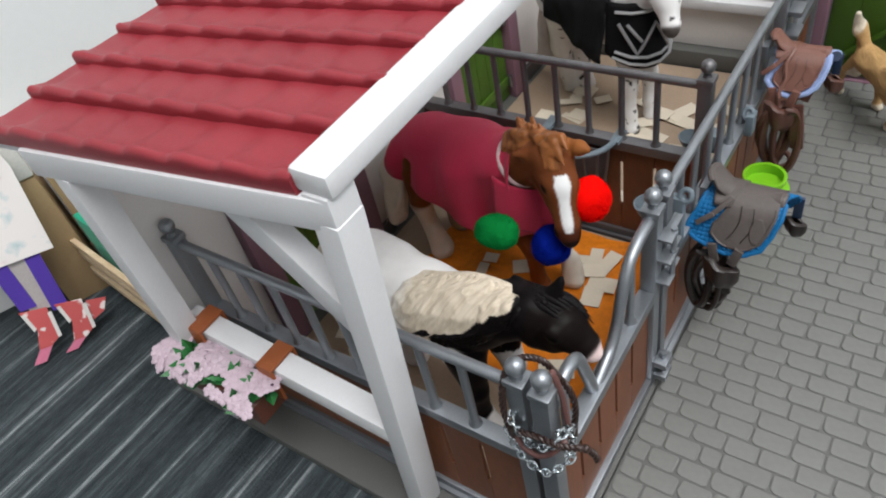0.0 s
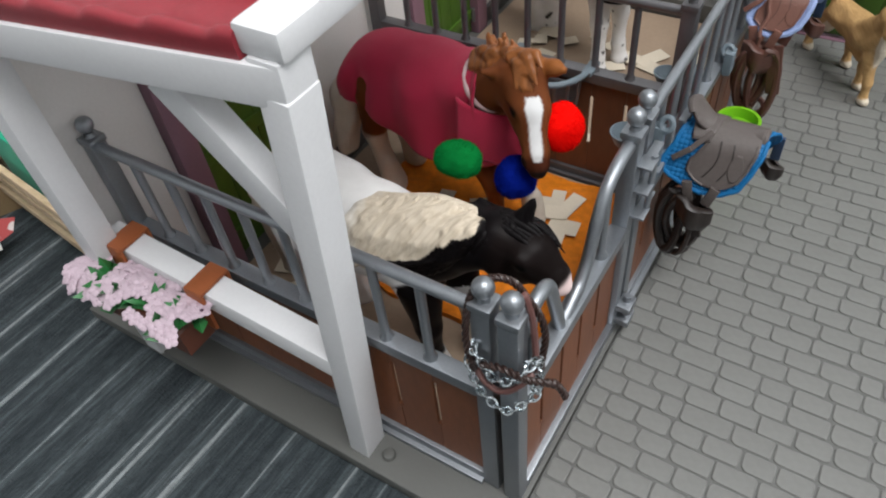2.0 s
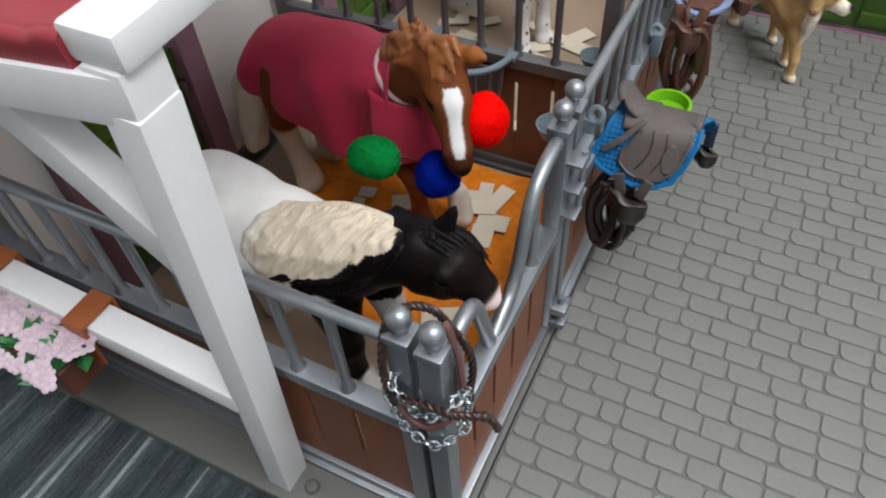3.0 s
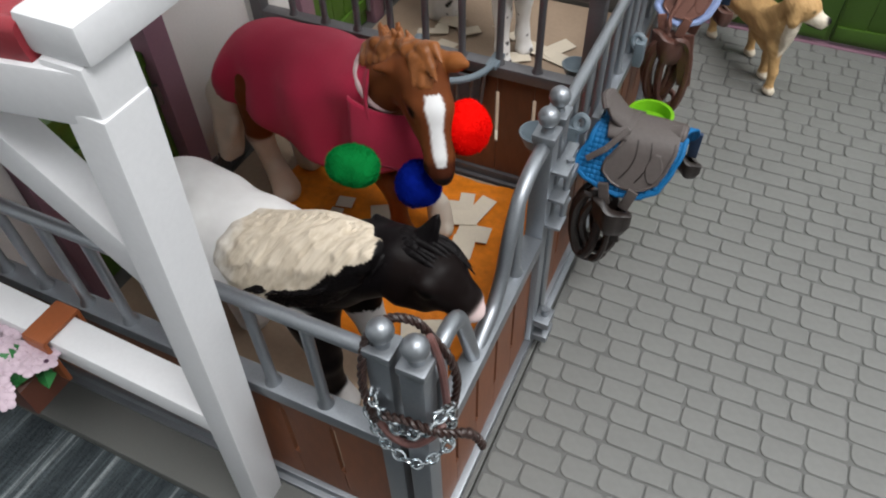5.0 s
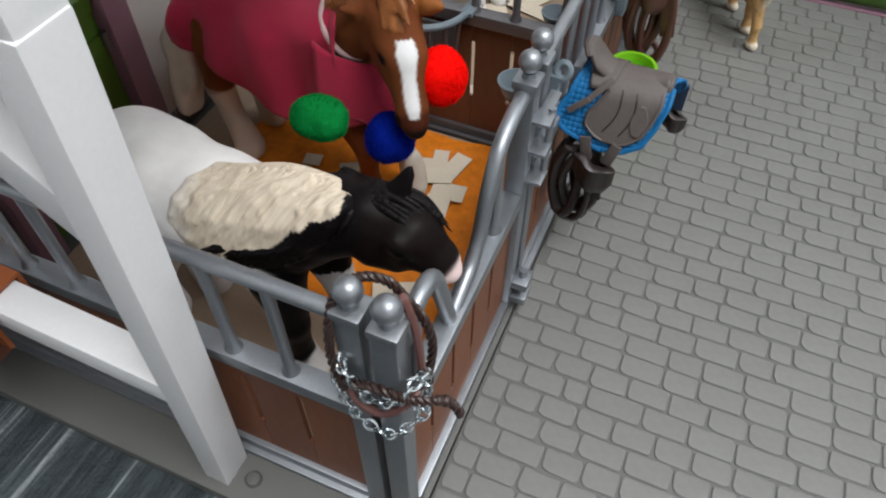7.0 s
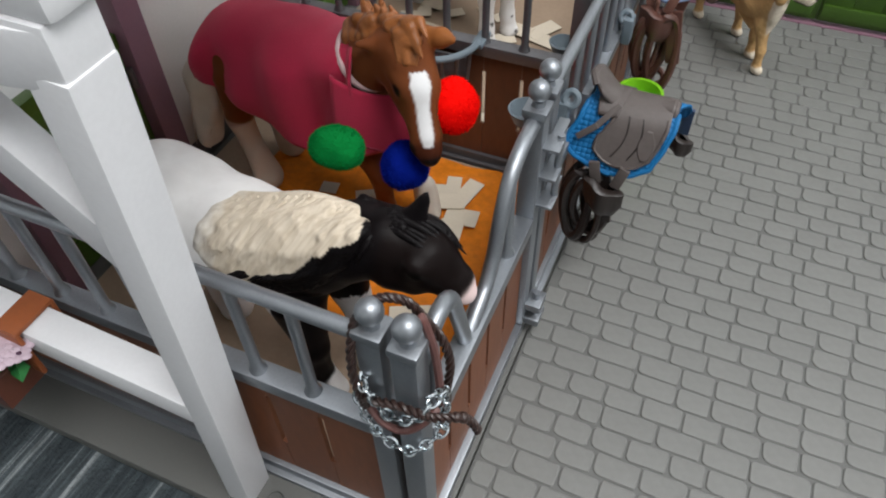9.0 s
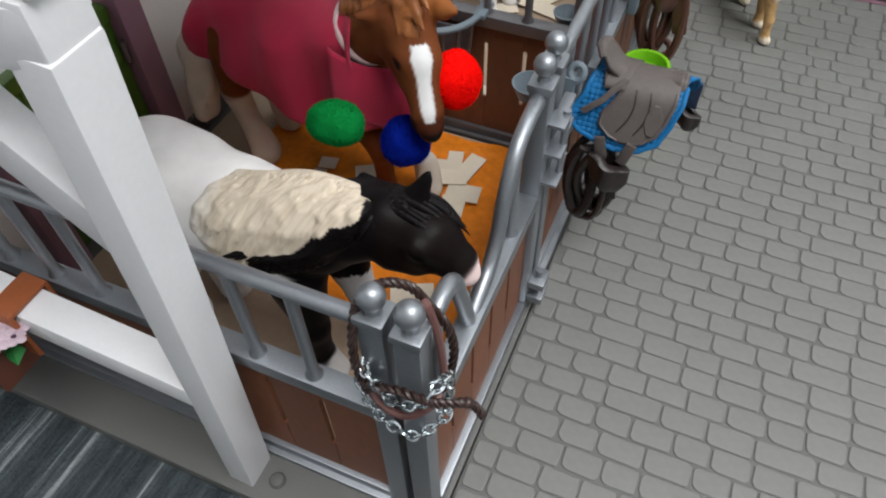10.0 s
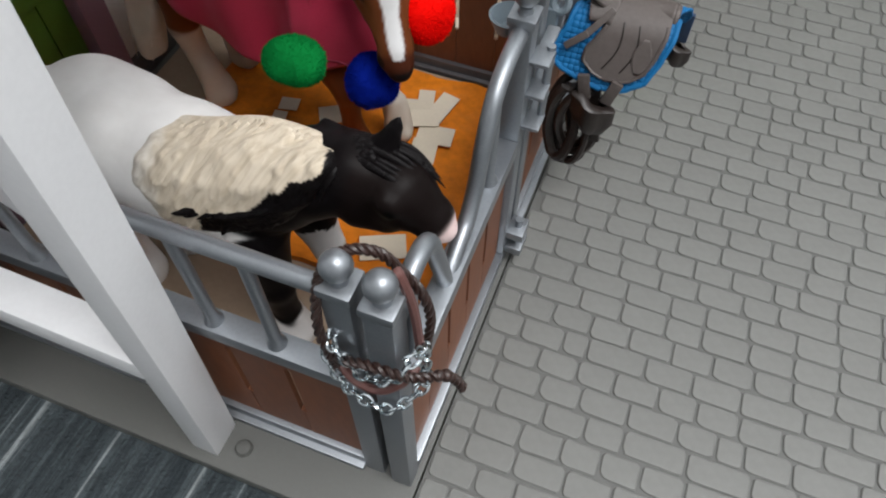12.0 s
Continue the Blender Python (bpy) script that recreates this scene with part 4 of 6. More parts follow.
def horse_white():
    L = [((-12.2, 26.0, 6.6), 1.7, (-8.6, 24.6, 6.5), 1.7, WHITE_COAT, None),
         ((-8.6, 24.6, 6.5), 1.7, (-7.4, 24.0, 6.4), 1.5, WHITE_COAT, None),
         ((-7.6, 24.0, 7.2), 1.35, (-5.9, 23.2, 9.3), 0.95, WHITE_COAT, None),
         ((-5.9, 23.2, 9.5), 0.85, (-5.1, 22.5, 8.5), 0.62, WHITE_COAT, None),
         ((-5.1, 22.5, 8.5), 0.58, (-4.7, 22.1, 7.6), 0.42, WHITE_COAT, None),
         ((-4.65, 22.0, 7.4), 0.38, (-4.6, 21.95, 7.25), 0.34, (0.10, 0.085, 0.08), None),
         ((-5.7, 23.6, 10.1), 0.25, (-5.5, 23.8, 10.7), 0.1, WHITE_COAT, None),
         ((-6.2, 23.0, 10.1), 0.25, (-6.4, 22.8, 10.7), 0.1, WHITE_COAT, None),
         ((-7.2, 23.8, 9.0), 0.5, (-5.9, 23.3, 10.3), 0.4, (0.5, 0.48, 0.44), HAIR),
         ((-13.5, 26.6, 7.2), 0.4, (-14.2, 26.8, 2.0), 0.6, (0.55, 0.52, 0.48), HAIR)]
    hoof = (0.09, 0.075, 0.06)
    L += leg((-7.4, 23.4, 5.3), (-7.2, 23.2, 3.0), (-7.1, 23.1, 1.2), (-7.0, 23.0, 0.12), 0.8, WHITE_COAT, WHITE_COAT, hoof)
    L += leg((-7.1, 24.9, 5.3), (-6.7, 24.8, 3.0), (-6.6, 24.7, 1.2), (-6.45, 24.65, 0.12), 0.8, WHITE_COAT, WHITE_COAT, hoof)
    L += leg((-12.2, 25.6, 5.6), (-12.6, 25.8, 3.2), (-12.4, 26.1, 1.2), (-12.2, 26.2, 0.12), 1.05, WHITE_COAT, WHITE_COAT, hoof)
    L += leg((-11.9, 26.9, 5.6), (-11.8, 26.9, 3.2), (-11.6, 26.7, 1.2), (-11.4, 26.6, 0.12), 1.05, WHITE_COAT, WHITE_COAT, hoof)

    def coat(p, c):
        spots = (noise_at(p, 3.0, 11.0) > 0.50) & (c[:, 0] > 0.6)
        c[spots] = (0.03, 0.026, 0.024)
        return c

    me = figure_mesh("toy_horse", [(L, 0.10, 0.13, coat, 0)], (FIGURE,))
    return tagged(new("toy_horse", me), "white spotted toy horse standing in the back stall", "toy horse", "toy horses")


def dog():
    gold, pale = (0.52, 0.325, 0.145), (0.76, 0.68, 0.56)
    L = [((3.3, 29.4, 2.75), 0.66, (4.9, 27.3, 2.9), 0.76, gold, (0.035, 10.0)),
         ((4.9, 27.3, 3.0), 0.76, (5.45, 26.5, 4.1), 0.58, gold, (0.04, 8.0)),
         ((5.25, 26.7, 2.6), 0.52, (5.5, 26.3, 3.5), 0.45, gold, (0.07, 8.0)),
         ((5.45, 26.25, 2.2), 0.22, (5.75, 25.95, 3.6), 0.34, pale, (0.09, 9.0)),
         ((4.9, 26.9, 2.0), 0.14, (3.8, 28.6, 2.15), 0.12, gold, (0.08, 9.0)),
         ((3.1, 29.4, 2.2), 0.30, (2.75, 29.8, 1.5), 0.22, pale, (0.07, 9.0)),
         ((5.6, 26.3, 4.55), 0.64, (6.0, 26.1, 4.62), 0.56, gold, None),
         ((6.2, 26.05, 4.4), 0.38, (6.75, 25.85, 4.22), 0.28, pale, None),
         ((6.95, 25.8, 4.33), 0.13, (6.99, 25.79, 4.33), 0.12, (0.012, 0.01, 0.01), None),
         ((5.65, 25.75, 4.75), 0.22, (5.65, 25.55, 4.1), 0.25, gold, (0.03, 8.0)),
         ((5.8, 26.85, 4.75), 0.2, (5.75, 27.0, 4.2), 0.22, gold, (0.03, 8.0)),
         ((6.25, 25.68, 4.70), 0.07, (6.26, 25.67, 4.70), 0.07, (0.01, 0.008, 0.006), None),
         ((6.3, 25.85, 4.05), 0.10, (6.75, 25.72, 4.0), 0.08, (0.02, 0.012, 0.01), None),
         ((3.0, 29.8, 3.1), 0.30, (2.6, 29.7, 4.2), 0.34, gold, (0.05, 8.0)),
         ((2.6, 29.7, 4.2), 0.32, (2.45, 29.25, 5.25), 0.16, pale, (0.05, 8.0))]
    for (x, y), (hx, hy), up in (((5.3, 26.3), (5.65, 26.05), gold), ((5.0, 27.4), (5.2, 27.3), gold), ((3.9, 29.2), (4.3, 29.1), gold), ((2.8, 29.7), (2.2, 30.1), gold)):
        L.append(((x, y, 2.4), 0.36, (hx - 0.05, hy, 1.2), 0.20, up, None))
        L.append(((hx - 0.05, hy, 1.2), 0.20, (hx, hy, 0.3), 0.19, up, None))
        L.append(((hx, hy, 0.24), 0.23, (hx + 0.15, hy - 0.12, 0.19), 0.19, pale, None))
    me = figure_mesh("toy_dog", [(L, 0.07, 0.08, None, 0)], (FUR,))
    return tagged(new("toy_dog", me), "golden retriever toy dog with a raised tail", "toy dog")


horse_pinto()
horse_brown()
horse_white()
dog()

# ---- horse blankets ----
FELT_PINK = fabric("fuchsia_felt", (0.40, 0.018, 0.055), 0.95, 2600.0, 0.16, 0.5)
FELT_BLACK = moulded("black_fabric", (0.008, 0.008, 0.009), 0.9, 0.0, 0.2, 40.0, 2600.0, 0.4, 0.15)
SILVER = moulded("silver_print", (0.42, 0.42, 0.43), 0.4, 0.6)


def blanket_mesh(name, a, b, top, half, drop, mat, flare=0.0, folds=0.1, hem=(), steps=44, around=48, rise=0.0):
    """Cloth laid over a back that runs from a to b; drop: how far it hangs on each side."""
    a, b = Vector(a), Vector(b)
    d = (b - a).normalized()
    side = Vector((d.y, -d.x, 0))
    bm = bmesh.new()
    grid = []
    for i in range(steps + 1):
        u = i / steps
        c = a.lerp(b, u)
        line = []
        for j in range(around + 1):
            s = 2 * j / around - 1
            hang = drop[0] if s > 0 else drop[1]
            hang = hang * (1 + (hem(u, s) if hem else 0))
            arc = abs(s) * (half * 1.57 + hang)
            if arc < half * 1.57:
                q = arc / half
                out, z = half * math.sin(q), top - half * 0.85 * (1 - math.cos(q))
            else:
                fall = arc - half * 1.57
                wave = folds * math.sin(6.3 * u * 2.6 + 2.0 * math.sin(4 * u + s)) * min(1.0, fall / 1.2)
                out, z = half + flare * fall + wave, top - half * 0.85 - fall
            p = c + side * out * (1 if s > 0 else -1)
            dip = 0.25 * math.sin(math.pi * u) - 0.10 * math.sin(2 * math.pi * u)
            pleat = folds * (math.sin(13.5 * u + 1.6 * abs(s)) + 0.6 * math.sin(29 * u - 2.5 * s + 1)) * min(1.0, 0.25 + abs(s))
            p = p + side * pleat * (1 if s > 0 else -1) * min(1.0, 1.6 * abs(s))
            z += 0.35 * pleat
            w = Vector((p.x, p.y, z - dip + rise * max(0.0, u - 0.72) ** 2 * 12.7))
            w += side * (0.28 * noise.noise(w * 0.62) + 0.05 * noise.noise(w * 1.9)) * (1 if s > 0 else -1) + Vector((0, 0, 0.06 * noise.noise(w * 1.3 + Vector((5, 0, 0)))))
            line.append(bm.verts.new(w))
        grid.append(line)
    for r, q in zip(grid, grid[1:]):
        for j in range(around):
            bm.faces.new((r[j], q[j], q[j + 1], r[j + 1]))
    return bm


def thicken(ob, t):
    m = ob.modifiers.new("thickness", "SOLIDIFY")
    m.thickness, m.offset = t * CM, 1.0
    return ob


pink = thing("horse_blanket", (-10, 11, 8), "fuchsia felt blanket draped over the chestnut toy horse", "horse blanket")
bm = bmesh.new()
RIDGE = smooth_path([(-13.45, 11.2, 6.5), (-12.75, 11.18, 7.45), (-11.5, 11.12, 7.88), (-9.9, 11.02, 7.92), (-8.3, 10.85, 7.95), (-7.1, 10.68, 8.25), (-6.55, 10.6, 8.55)], 10)
HEM_NEAR, HEM_FAR = ((0, 5.15), (0.12, 5.20), (0.35, 5.05), (0.6, 4.25), (0.72, 3.95), (0.82, 4.35), (1.0, 5.3)), ((0, 5.4), (0.5, 4.6), (1.0, 4.8))
grid = []
for i, c in enumerate(RIDGE):
    u = i / (len(RIDGE) - 1)
    half = 1.50 * (0.62 + 0.38 * min(1.0, u / 0.22)) - 0.55 * max(0.0, (u - 0.8) / 0.2) ** 2
    line = []
    for j in range(-40, 41):
        v = abs(j) / 40
        s = 1 if j > 0 else -1
        foot = np.interp(u, *zip(*(HEM_NEAR if s > 0 else HEM_FAR)))
        deep = c.z - foot
        q = v * (half * 1.3 + deep - half * 0.7)
        if q < half * 1.3:
            out, z = half * math.sin(q / half / 1.3 * 1.4), c.z - half * 0.7 * (1 - math.cos(q / half / 1.3 * 1.5))
        else:
            fall = q - half * 1.3
            out, z = half * 0.985 + 0.10 * fall, c.z - half * 0.65 - fall * (deep - half * 0.65) / max(0.1, deep - half * 0.7)
        fold = (0.24 * math.sin(12.5 * u + 1.1 * v + 0.4) + 0.12 * math.sin(27 * u - 2.2 * v) + 0.09 * math.sin(16 * u + 9 * v)) * min(1.0, 2.2 * v)
        p = Vector((c.x - 0.22 * v * (1 - u) + 0.30 * v * (u - 0.5) * u, c.y - s * (out + fold), z))
        w = noise.noise(p * 0.55 + Vector((3, 1, 0)))
        line.append(bm.verts.new(p + Vector((0.05 * w, -s * 0.16 * w * v, 0.05 * noise.noise(p * 1.1)))))
    grid.append(line)
for r, q in zip(grid, grid[1:]):
    for j in range(80):
        bm.faces.new((r[j], q[j], q[j + 1], r[j + 1]))
bmesh.ops.recalc_face_normals(bm, faces=bm.faces)
thicken(part("cloth", bm, FELT_PINK, pink), 0.10)
bm = bmesh.new()
grid = []
for i in range(31):  # the front corner, folded over the chest below the neck
    u = i / 30
    line = []
    for j in range(17):
        v = j / 16
        turn = radians(-86 + 136 * u)
        r = 1.72 + 0.30 * v + 0.12 * math.sin(9 * u + 2 * v) * v
        top = 7.55 - 2.0 * u ** 0.85
        low = 4.55 - 0.15 * math.sin(math.pi * u) + 0.35 * u
        line.append(bm.verts.new((-7.25 + r * math.cos(turn) * 1.08, 10.75 + r * math.sin(turn), top + (low - top) * v)))
    grid.append(line)
for r, q in zip(grid, grid[1:]):
    for j in range(16):
        bm.faces.new((r[j], q[j], q[j + 1], r[j + 1]))
thicken(part("chest_flap", bm, FELT_PINK, pink), 0.10)
bm = bmesh.new()
axis = Vector((0.72, -0.20, 0.66)).normalized()
one = axis.cross(Vector((0, 1, 0))).normalized()
two = axis.cross(one)
tube(bm, [Vector((-6.5, 10.5, 7.5)) + 1.06 * (math.cos(q) * one + math.sin(q) * two) for q in (2 * math.pi * k / 28 for k in range(28))], 0.12, 8, closed=True)
part("collar_binding", bm, moulded("pale_pink_binding", (0.58, 0.42, 0.42), 0.8), pink, "pale pink binding at the neck")

black = thing("horse_blanket", (-10, 25, 8), "black blanket with silver patterned border on the white toy horse", "horse blanket")
bm = blanket_mesh("cloth", (-11.6, 25.85, 0), (-7.4, 24.1, 0), 8.85, 2.05, (1.6, 1.6), FELT_BLACK, 0.08, 0.05, lambda u, s: 0.8 * (u - 0.5))
thicken(part("cloth", bm, FELT_BLACK, black), 0.08)
bm = bmesh.new()
grid = []
for i in range(25):
    u = i / 24
    turn = radians(-115 + 185 * u)
    line = []
    for j in range(13):
        v = j / 12
        r = 1.72 + 0.15 * v
        line.append(bm.verts.new((-7.4 + r * math.cos(turn), 23.95 + r * math.sin(turn), 8.2 - 3.7 * v * (0.75 + 0.25 * math.sin(math.pi * u)))))
    grid.append(line)
for r, q in zip(grid, grid[1:]):
    for j in range(12):
        bm.faces.new((r[j], q[j], q[j + 1], r[j + 1]))
chest = thicken(part("chest_flap", bm, FELT_BLACK, black), 0.08)


def on_chest(u, v):
    turn = radians(-115 + 185 * u)
    r = 1.90 + 0.15 * v
    return (-7.4 + r * math.cos(turn), 23.95 + r * math.sin(turn), 8.2 - 3.7 * v * (0.75 + 0.25 * math.sin(math.pi * u)))


for line in ([(0.12, 0.12), (0.9, 0.12)], [(0.1, 0.92), (0.9, 0.92)], [(0.15, 0.3), (0.3, 0.75), (0.45, 0.3), (0.6, 0.75), (0.75, 0.3), (0.88, 0.7)], [(0.12, 0.8), (0.9, 0.8)], [(0.22, 0.3), (0.36, 0.6)], [(0.52, 0.4), (0.68, 0.55)]):
    pts = []
    for (u0, v0), (u1, v1) in zip(line, line[1:]):
        pts += [on_chest(u0 + (u1 - u0) * k / 6, v0 + (v1 - v0) * k / 6) for k in range(6)]
    bm = bmesh.new()
    tube(bm, pts, 0.085, 6)
    part("silver_trim", bm, SILVER, chest)

# ---- pompom garland ----


def pompom(c, r, seed, wide):
    q = random.Random(seed)
    bm = bmesh.new()

    def shape(n, k):
        lump = 1 + 0.10 * noise.noise(n * 1.3 + Vector((seed, 0, 0)))
        return Vector(c) + Vector((n.x * wide, n.y, n.z / wide ** 0.6)) * r * k * lump

    for v in bmesh.ops.create_icosphere(bm, subdivisions=4, radius=1.0)["verts"]:
        n = v.co.normalized()
        v.co = shape(n, 0.93 + 0.03 * noise.noise(n * 9 + Vector((seed, 0, 0))))
    for _ in range(5200):
        n = Vector((q.gauss(0, 1), q.gauss(0, 1), q.gauss(0, 1))).normalized()
        s = n.orthogonal().normalized()
        s.rotate(Matrix.Rotation(q.random() * 6.28, 3, n))
        p = shape(n, 0.9)
        tip = p + (n + s * q.uniform(-0.9, 0.9)).normalized() * r * q.uniform(0.08, 0.13)
        w = n.cross(s) * 0.016
        bm.faces.new([bm.verts.new(k) for k in (p - w, p + w, tip)])
    return bm


def wool(name, colour):
    mat = moulded(name, colour, 1.0, 0.0, 0.10, 60.0, 1800.0, 0.3, 0.05)
    return mat


garland = thing("pompom_garland", (-5, 9, 5), "string of green blue and red pompoms at the horse's neck", "pompom garland")
POMS = (((-6.55, 7.98, 5.68), 0.80, (0.004, 0.22, 0.045), "green"), ((-4.6, 8.85, 4.85), 0.86, (0.002, 0.014, 0.25), "blue"), ((-3.30, 9.8, 6.95), 0.89, (0.92, 0.004, 0.002), "red"))
cord = bmesh.new()
tube(cord, smooth_path([(-7.1, 9.3, 5.9), (-6.75, 8.7, 5.65), (-6.55, 7.98, 5.68), (-6.4, 8.7, 5.2), (-5.9, 9.3, 4.75), (-5.2, 9.3, 4.6), (-4.6, 8.85, 4.85), (-4.5, 9.5, 5.4), (-4.1, 9.85, 6.4), (-3.25, 9.8, 6.95), (-4.0, 10.2, 7.0), (-5.0, 10.6, 7.0)], 6), 0.04, 6)
part("cord", cord, moulded("fuchsia_cord", (0.22, 0.012, 0.035), 0.9), garland)
for i, (c, r, col, word) in enumerate(POMS):
    part("pompom", pompom(c, r, i + 1.5, (1.25, 1.0, 0.97)[i]), wool(word + "_wool", col), garland, "fluffy " + word + " wool pompom")

# ---- tack hanging on the aisle side ----
BLUE_PAD = moulded("blue_quilt", (0.003, 0.118, 0.30), 0.6, 0.0, 0.12, 60.0, 1500.0, 0.25, 0.3)
GREY_TAN = moulded("taupe_saddle_plastic", (0.088, 0.072, 0.066), 0.5, 0.0, 0.15, 60.0, 900.0, 0.3)
DARK_TACK = moulded("dark_brown_tack", (0.018, 0.012, 0.010), 0.4, 0.0, 0.2, 60.0, 900.0, 0.3)
RED_TAN = moulded("reddish_saddle_plastic", (0.165, 0.072, 0.052), 0.45, 0.0, 0.15, 60.0, 900.0, 0.3)
RED_TACK = moulded("reddish_brown_tack", (0.085, 0.034, 0.024), 0.4, 0.0, 0.2, 60.0, 900.0, 0.3)
FAR_BLUE = moulded("dark_blue_lining", (0.012, 0.035, 0.085), 0.4, 0.0, 0.15, 60.0, 900.0, 0.2)
PALE_BLUE = fabric("pale_blue_fleece", (0.28, 0.36, 0.60), 0.9, 1500.0, 0.15, 0.4)


def saddle_table(steps):
    """A smooth curve through (arc, x) pairs."""
    def at(q):
        q = max(steps[0][0], min(steps[-1][0], abs(q)))
        for (p, x), (r, y) in zip(steps, steps[1:]):
            if q <= r:
                u = (q - p) / (r - p)
                return x + (y - x) * (0.5 * u + 0.5 * u * u * (3 - 2 * u))
        return steps[-1][1]
    return at


def drape(s):
    """The saddle's cross-section: how far out and down after an arc s from its ridge; a round top, then steep straight sides."""
    steep, a = radians(62), abs(s)
    if a < 1.0:
        return math.copysign(math.sin(steep * a) / steep, s), -(1 - math.cos(steep * a)) / steep
    out = math.sin(steep) / steep + (a - 1.0) * math.cos(steep)
    return math.copysign(out, s), -(1 - math.cos(steep)) / steep - (a - 1.0) * math.sin(steep)


def saddle(label, m, pad_mat, leather, tack, fleece, arm):
    """A toy saddle with its back to the fence; m: the pose of its ridge, which runs along x for 3.2. arm: the length of the hanger behind it."""
    s = thing("toy_saddle", tuple(m @ Vector((1.6, 0, 0))), label, "toy saddle", "toy saddles")

    def spot(x, arc, lift=0.0):
        out, z = drape(arc)
        steep = radians(62) * max(-1.0, min(1.0, arc))
        return m @ Vector((x, -out - lift * math.sin(steep), z + lift * math.cos(steep)))

    def sheet(left, right, a0, a1, lift, rows, across, relief=None):
        bm = bmesh.new()
        grid = []
        for j in range(rows + 1):
            q = a0 + (a1 - a0) * j / rows
            x0, x1 = left(q), right(q)
            grid.append([bm.verts.new(spot(x0 + (x1 - x0) * i / across, q, lift + (relief(x0 + (x1 - x0) * i / across, q) if relief else 0))) for i in range(across + 1)])
        for p, r in zip(grid, grid[1:]):
            for i in range(across):
                bm.faces.new((p[i], p[i + 1], r[i + 1], r[i]))
        bmesh.ops.recalc_face_normals(bm, faces=bm.faces)
        return bm

    def quilt(x, q):
        return noise.noise(Vector((x * 6, q * 6, 0))) * 0.02 if fleece else 0.04 * (abs(math.sin(x * 19)) * abs(math.sin(q * 19))) ** 0.5

    pl = saddle_table(((0.0, 0.58), (0.9, 0.40), (1.6, 0.14), (1.85, 0.13), (2.1, 0.42), (2.30, 1.00), (2.45, 1.70)))
    pr = saddle_table(((0.0, 3.20), (0.7, 3.22), (1.3, 3.08), (1.98, 2.84), (2.3, 2.40), (2.45, 2.0)))
    if fleece:  # a narrow pad that shows only as a rim round the flap
        pl = saddle_table(((0.0, 0.75), (0.8, 1.05), (1.4, 0.78), (1.75, 0.72), (2.1, 1.02), (2.30, 1.50), (2.40, 1.9)))
        pr = saddle_table(((0.0, 3.20), (0.74, 3.26), (1.24, 3.18), (1.75, 3.02), (2.1, 2.72), (2.30, 2.30), (2.40, 2.0)))
    deep = 2.40 if fleece else 2.45
    near_edge = pr

    def pr(q):
        """The front edge; on the far side the pad reaches further forward."""
        return near_edge(q) + (0.38 * min(1.0, -q) if q < 0 else 0)

    pad = part("saddle_pad", sheet(pl, pr, -deep, deep, 0.0, 180, 90, quilt), pad_mat, s)
    thicken(pad, 0.08)
    for fn in (pl, pr):
        bm = bmesh.new()
        tube(bm, [spot(fn(0.2 + (deep - 0.2) * k / 30), 0.2 + (deep - 0.2) * k / 30, 0.06) for k in range(31)], 0.12 if fleece else 0.085, 8)
        part("piping", bm, pad_mat, pad)
    fl = saddle_table(((0.0, 1.30), (0.34, 1.50), (0.8, 1.34), (1.06, 1.20), (1.4, 1.0), (1.75, 0.98), (2.0, 1.25), (2.18, 1.75)))
    fr = saddle_table(((0.0, 3.02), (0.74, 3.08), (1.24, 2.98), (1.75, 2.80), (2.0, 2.55), (2.18, 2.1)))
    flap = part("flap", sheet(fl, fr, -2.1, 2.18, 0.10, 60, 36), leather, s)
    thicken(flap, 0.09)
    for fn, k in ((fl, 0.07), (fr, -0.07)):
        bm = bmesh.new()
        tube(bm, [spot(fn(q) + k, q, 0.20) for q in (0.5 + 1.62 * j / 20 for j in range(21))], 0.04, 6)
        part("raised_edge", bm, leather, flap)
    for x, bend in ((1.85, -0.25), (2.28, -0.18)):
        bm = bmesh.new()
        tube(bm, [spot(x + bend * q + 0.16 * math.sin(math.pi * q), 0.62 + 1.25 * q, 0.195) for q in (j / 14 for j in range(15))], 0.024, 6)
        part("stitched_seam", bm, tack, flap)
    bm = sheet(lambda q: 2.50 - 0.20 * math.sin(math.pi * (q - 0.85) / 0.95), lambda q: 2.62 + 0.20 * math.sin(math.pi * (q - 0.85) / 0.95), 0.86, 1.79, 0.17, 16, 10, lambda x, q: 0.05)
    thicken(part("knee_roll", bm, leather, flap), 0.09)
    # the seat: a dished band along the ridge that sweeps up to the cantle
    bm = bmesh.new()
    grid = []
    for i in range(37):
        u = i / 36
        x = 0.66 + 2.42 * u
        rise = 0.05 + 0.70 * max(0.0, 1 - u / 0.40) ** 1.6 + 0.14 * max(0.0, (u - 0.70) / 0.30) ** 2
        half = np.interp(u, (0, 0.08, 0.25, 0.5, 0.8, 1.0), (0.46, 0.56, 0.44, 0.28, 0.24, 0.30))
        line = []
        for j in range(17):
            v = 2 * j / 16 - 1
            out, z = drape(half * v)
            cup = 0.14 * (v * v) * max(0.0, 1 - u / 0.35)
            line.append(bm.verts.new(m @ Vector((x - 0.30 * (1 - v * v) * max(0.0, 1 - u / 0.25) * 0.6, -out, z + rise + cup - 0.16 * v ** 4))))
        grid.append(line)
    for p, r in zip(grid, grid[1:]):
        for j in range(16):
            bm.faces.new((p[j], r[j], r[j + 1], p[j + 1]))
    bmesh.ops.recalc_face_normals(bm, faces=bm.faces)
    rims = [[v.co.copy() for v in grid[0]], [v.co.copy() for v in grid[-1]]]
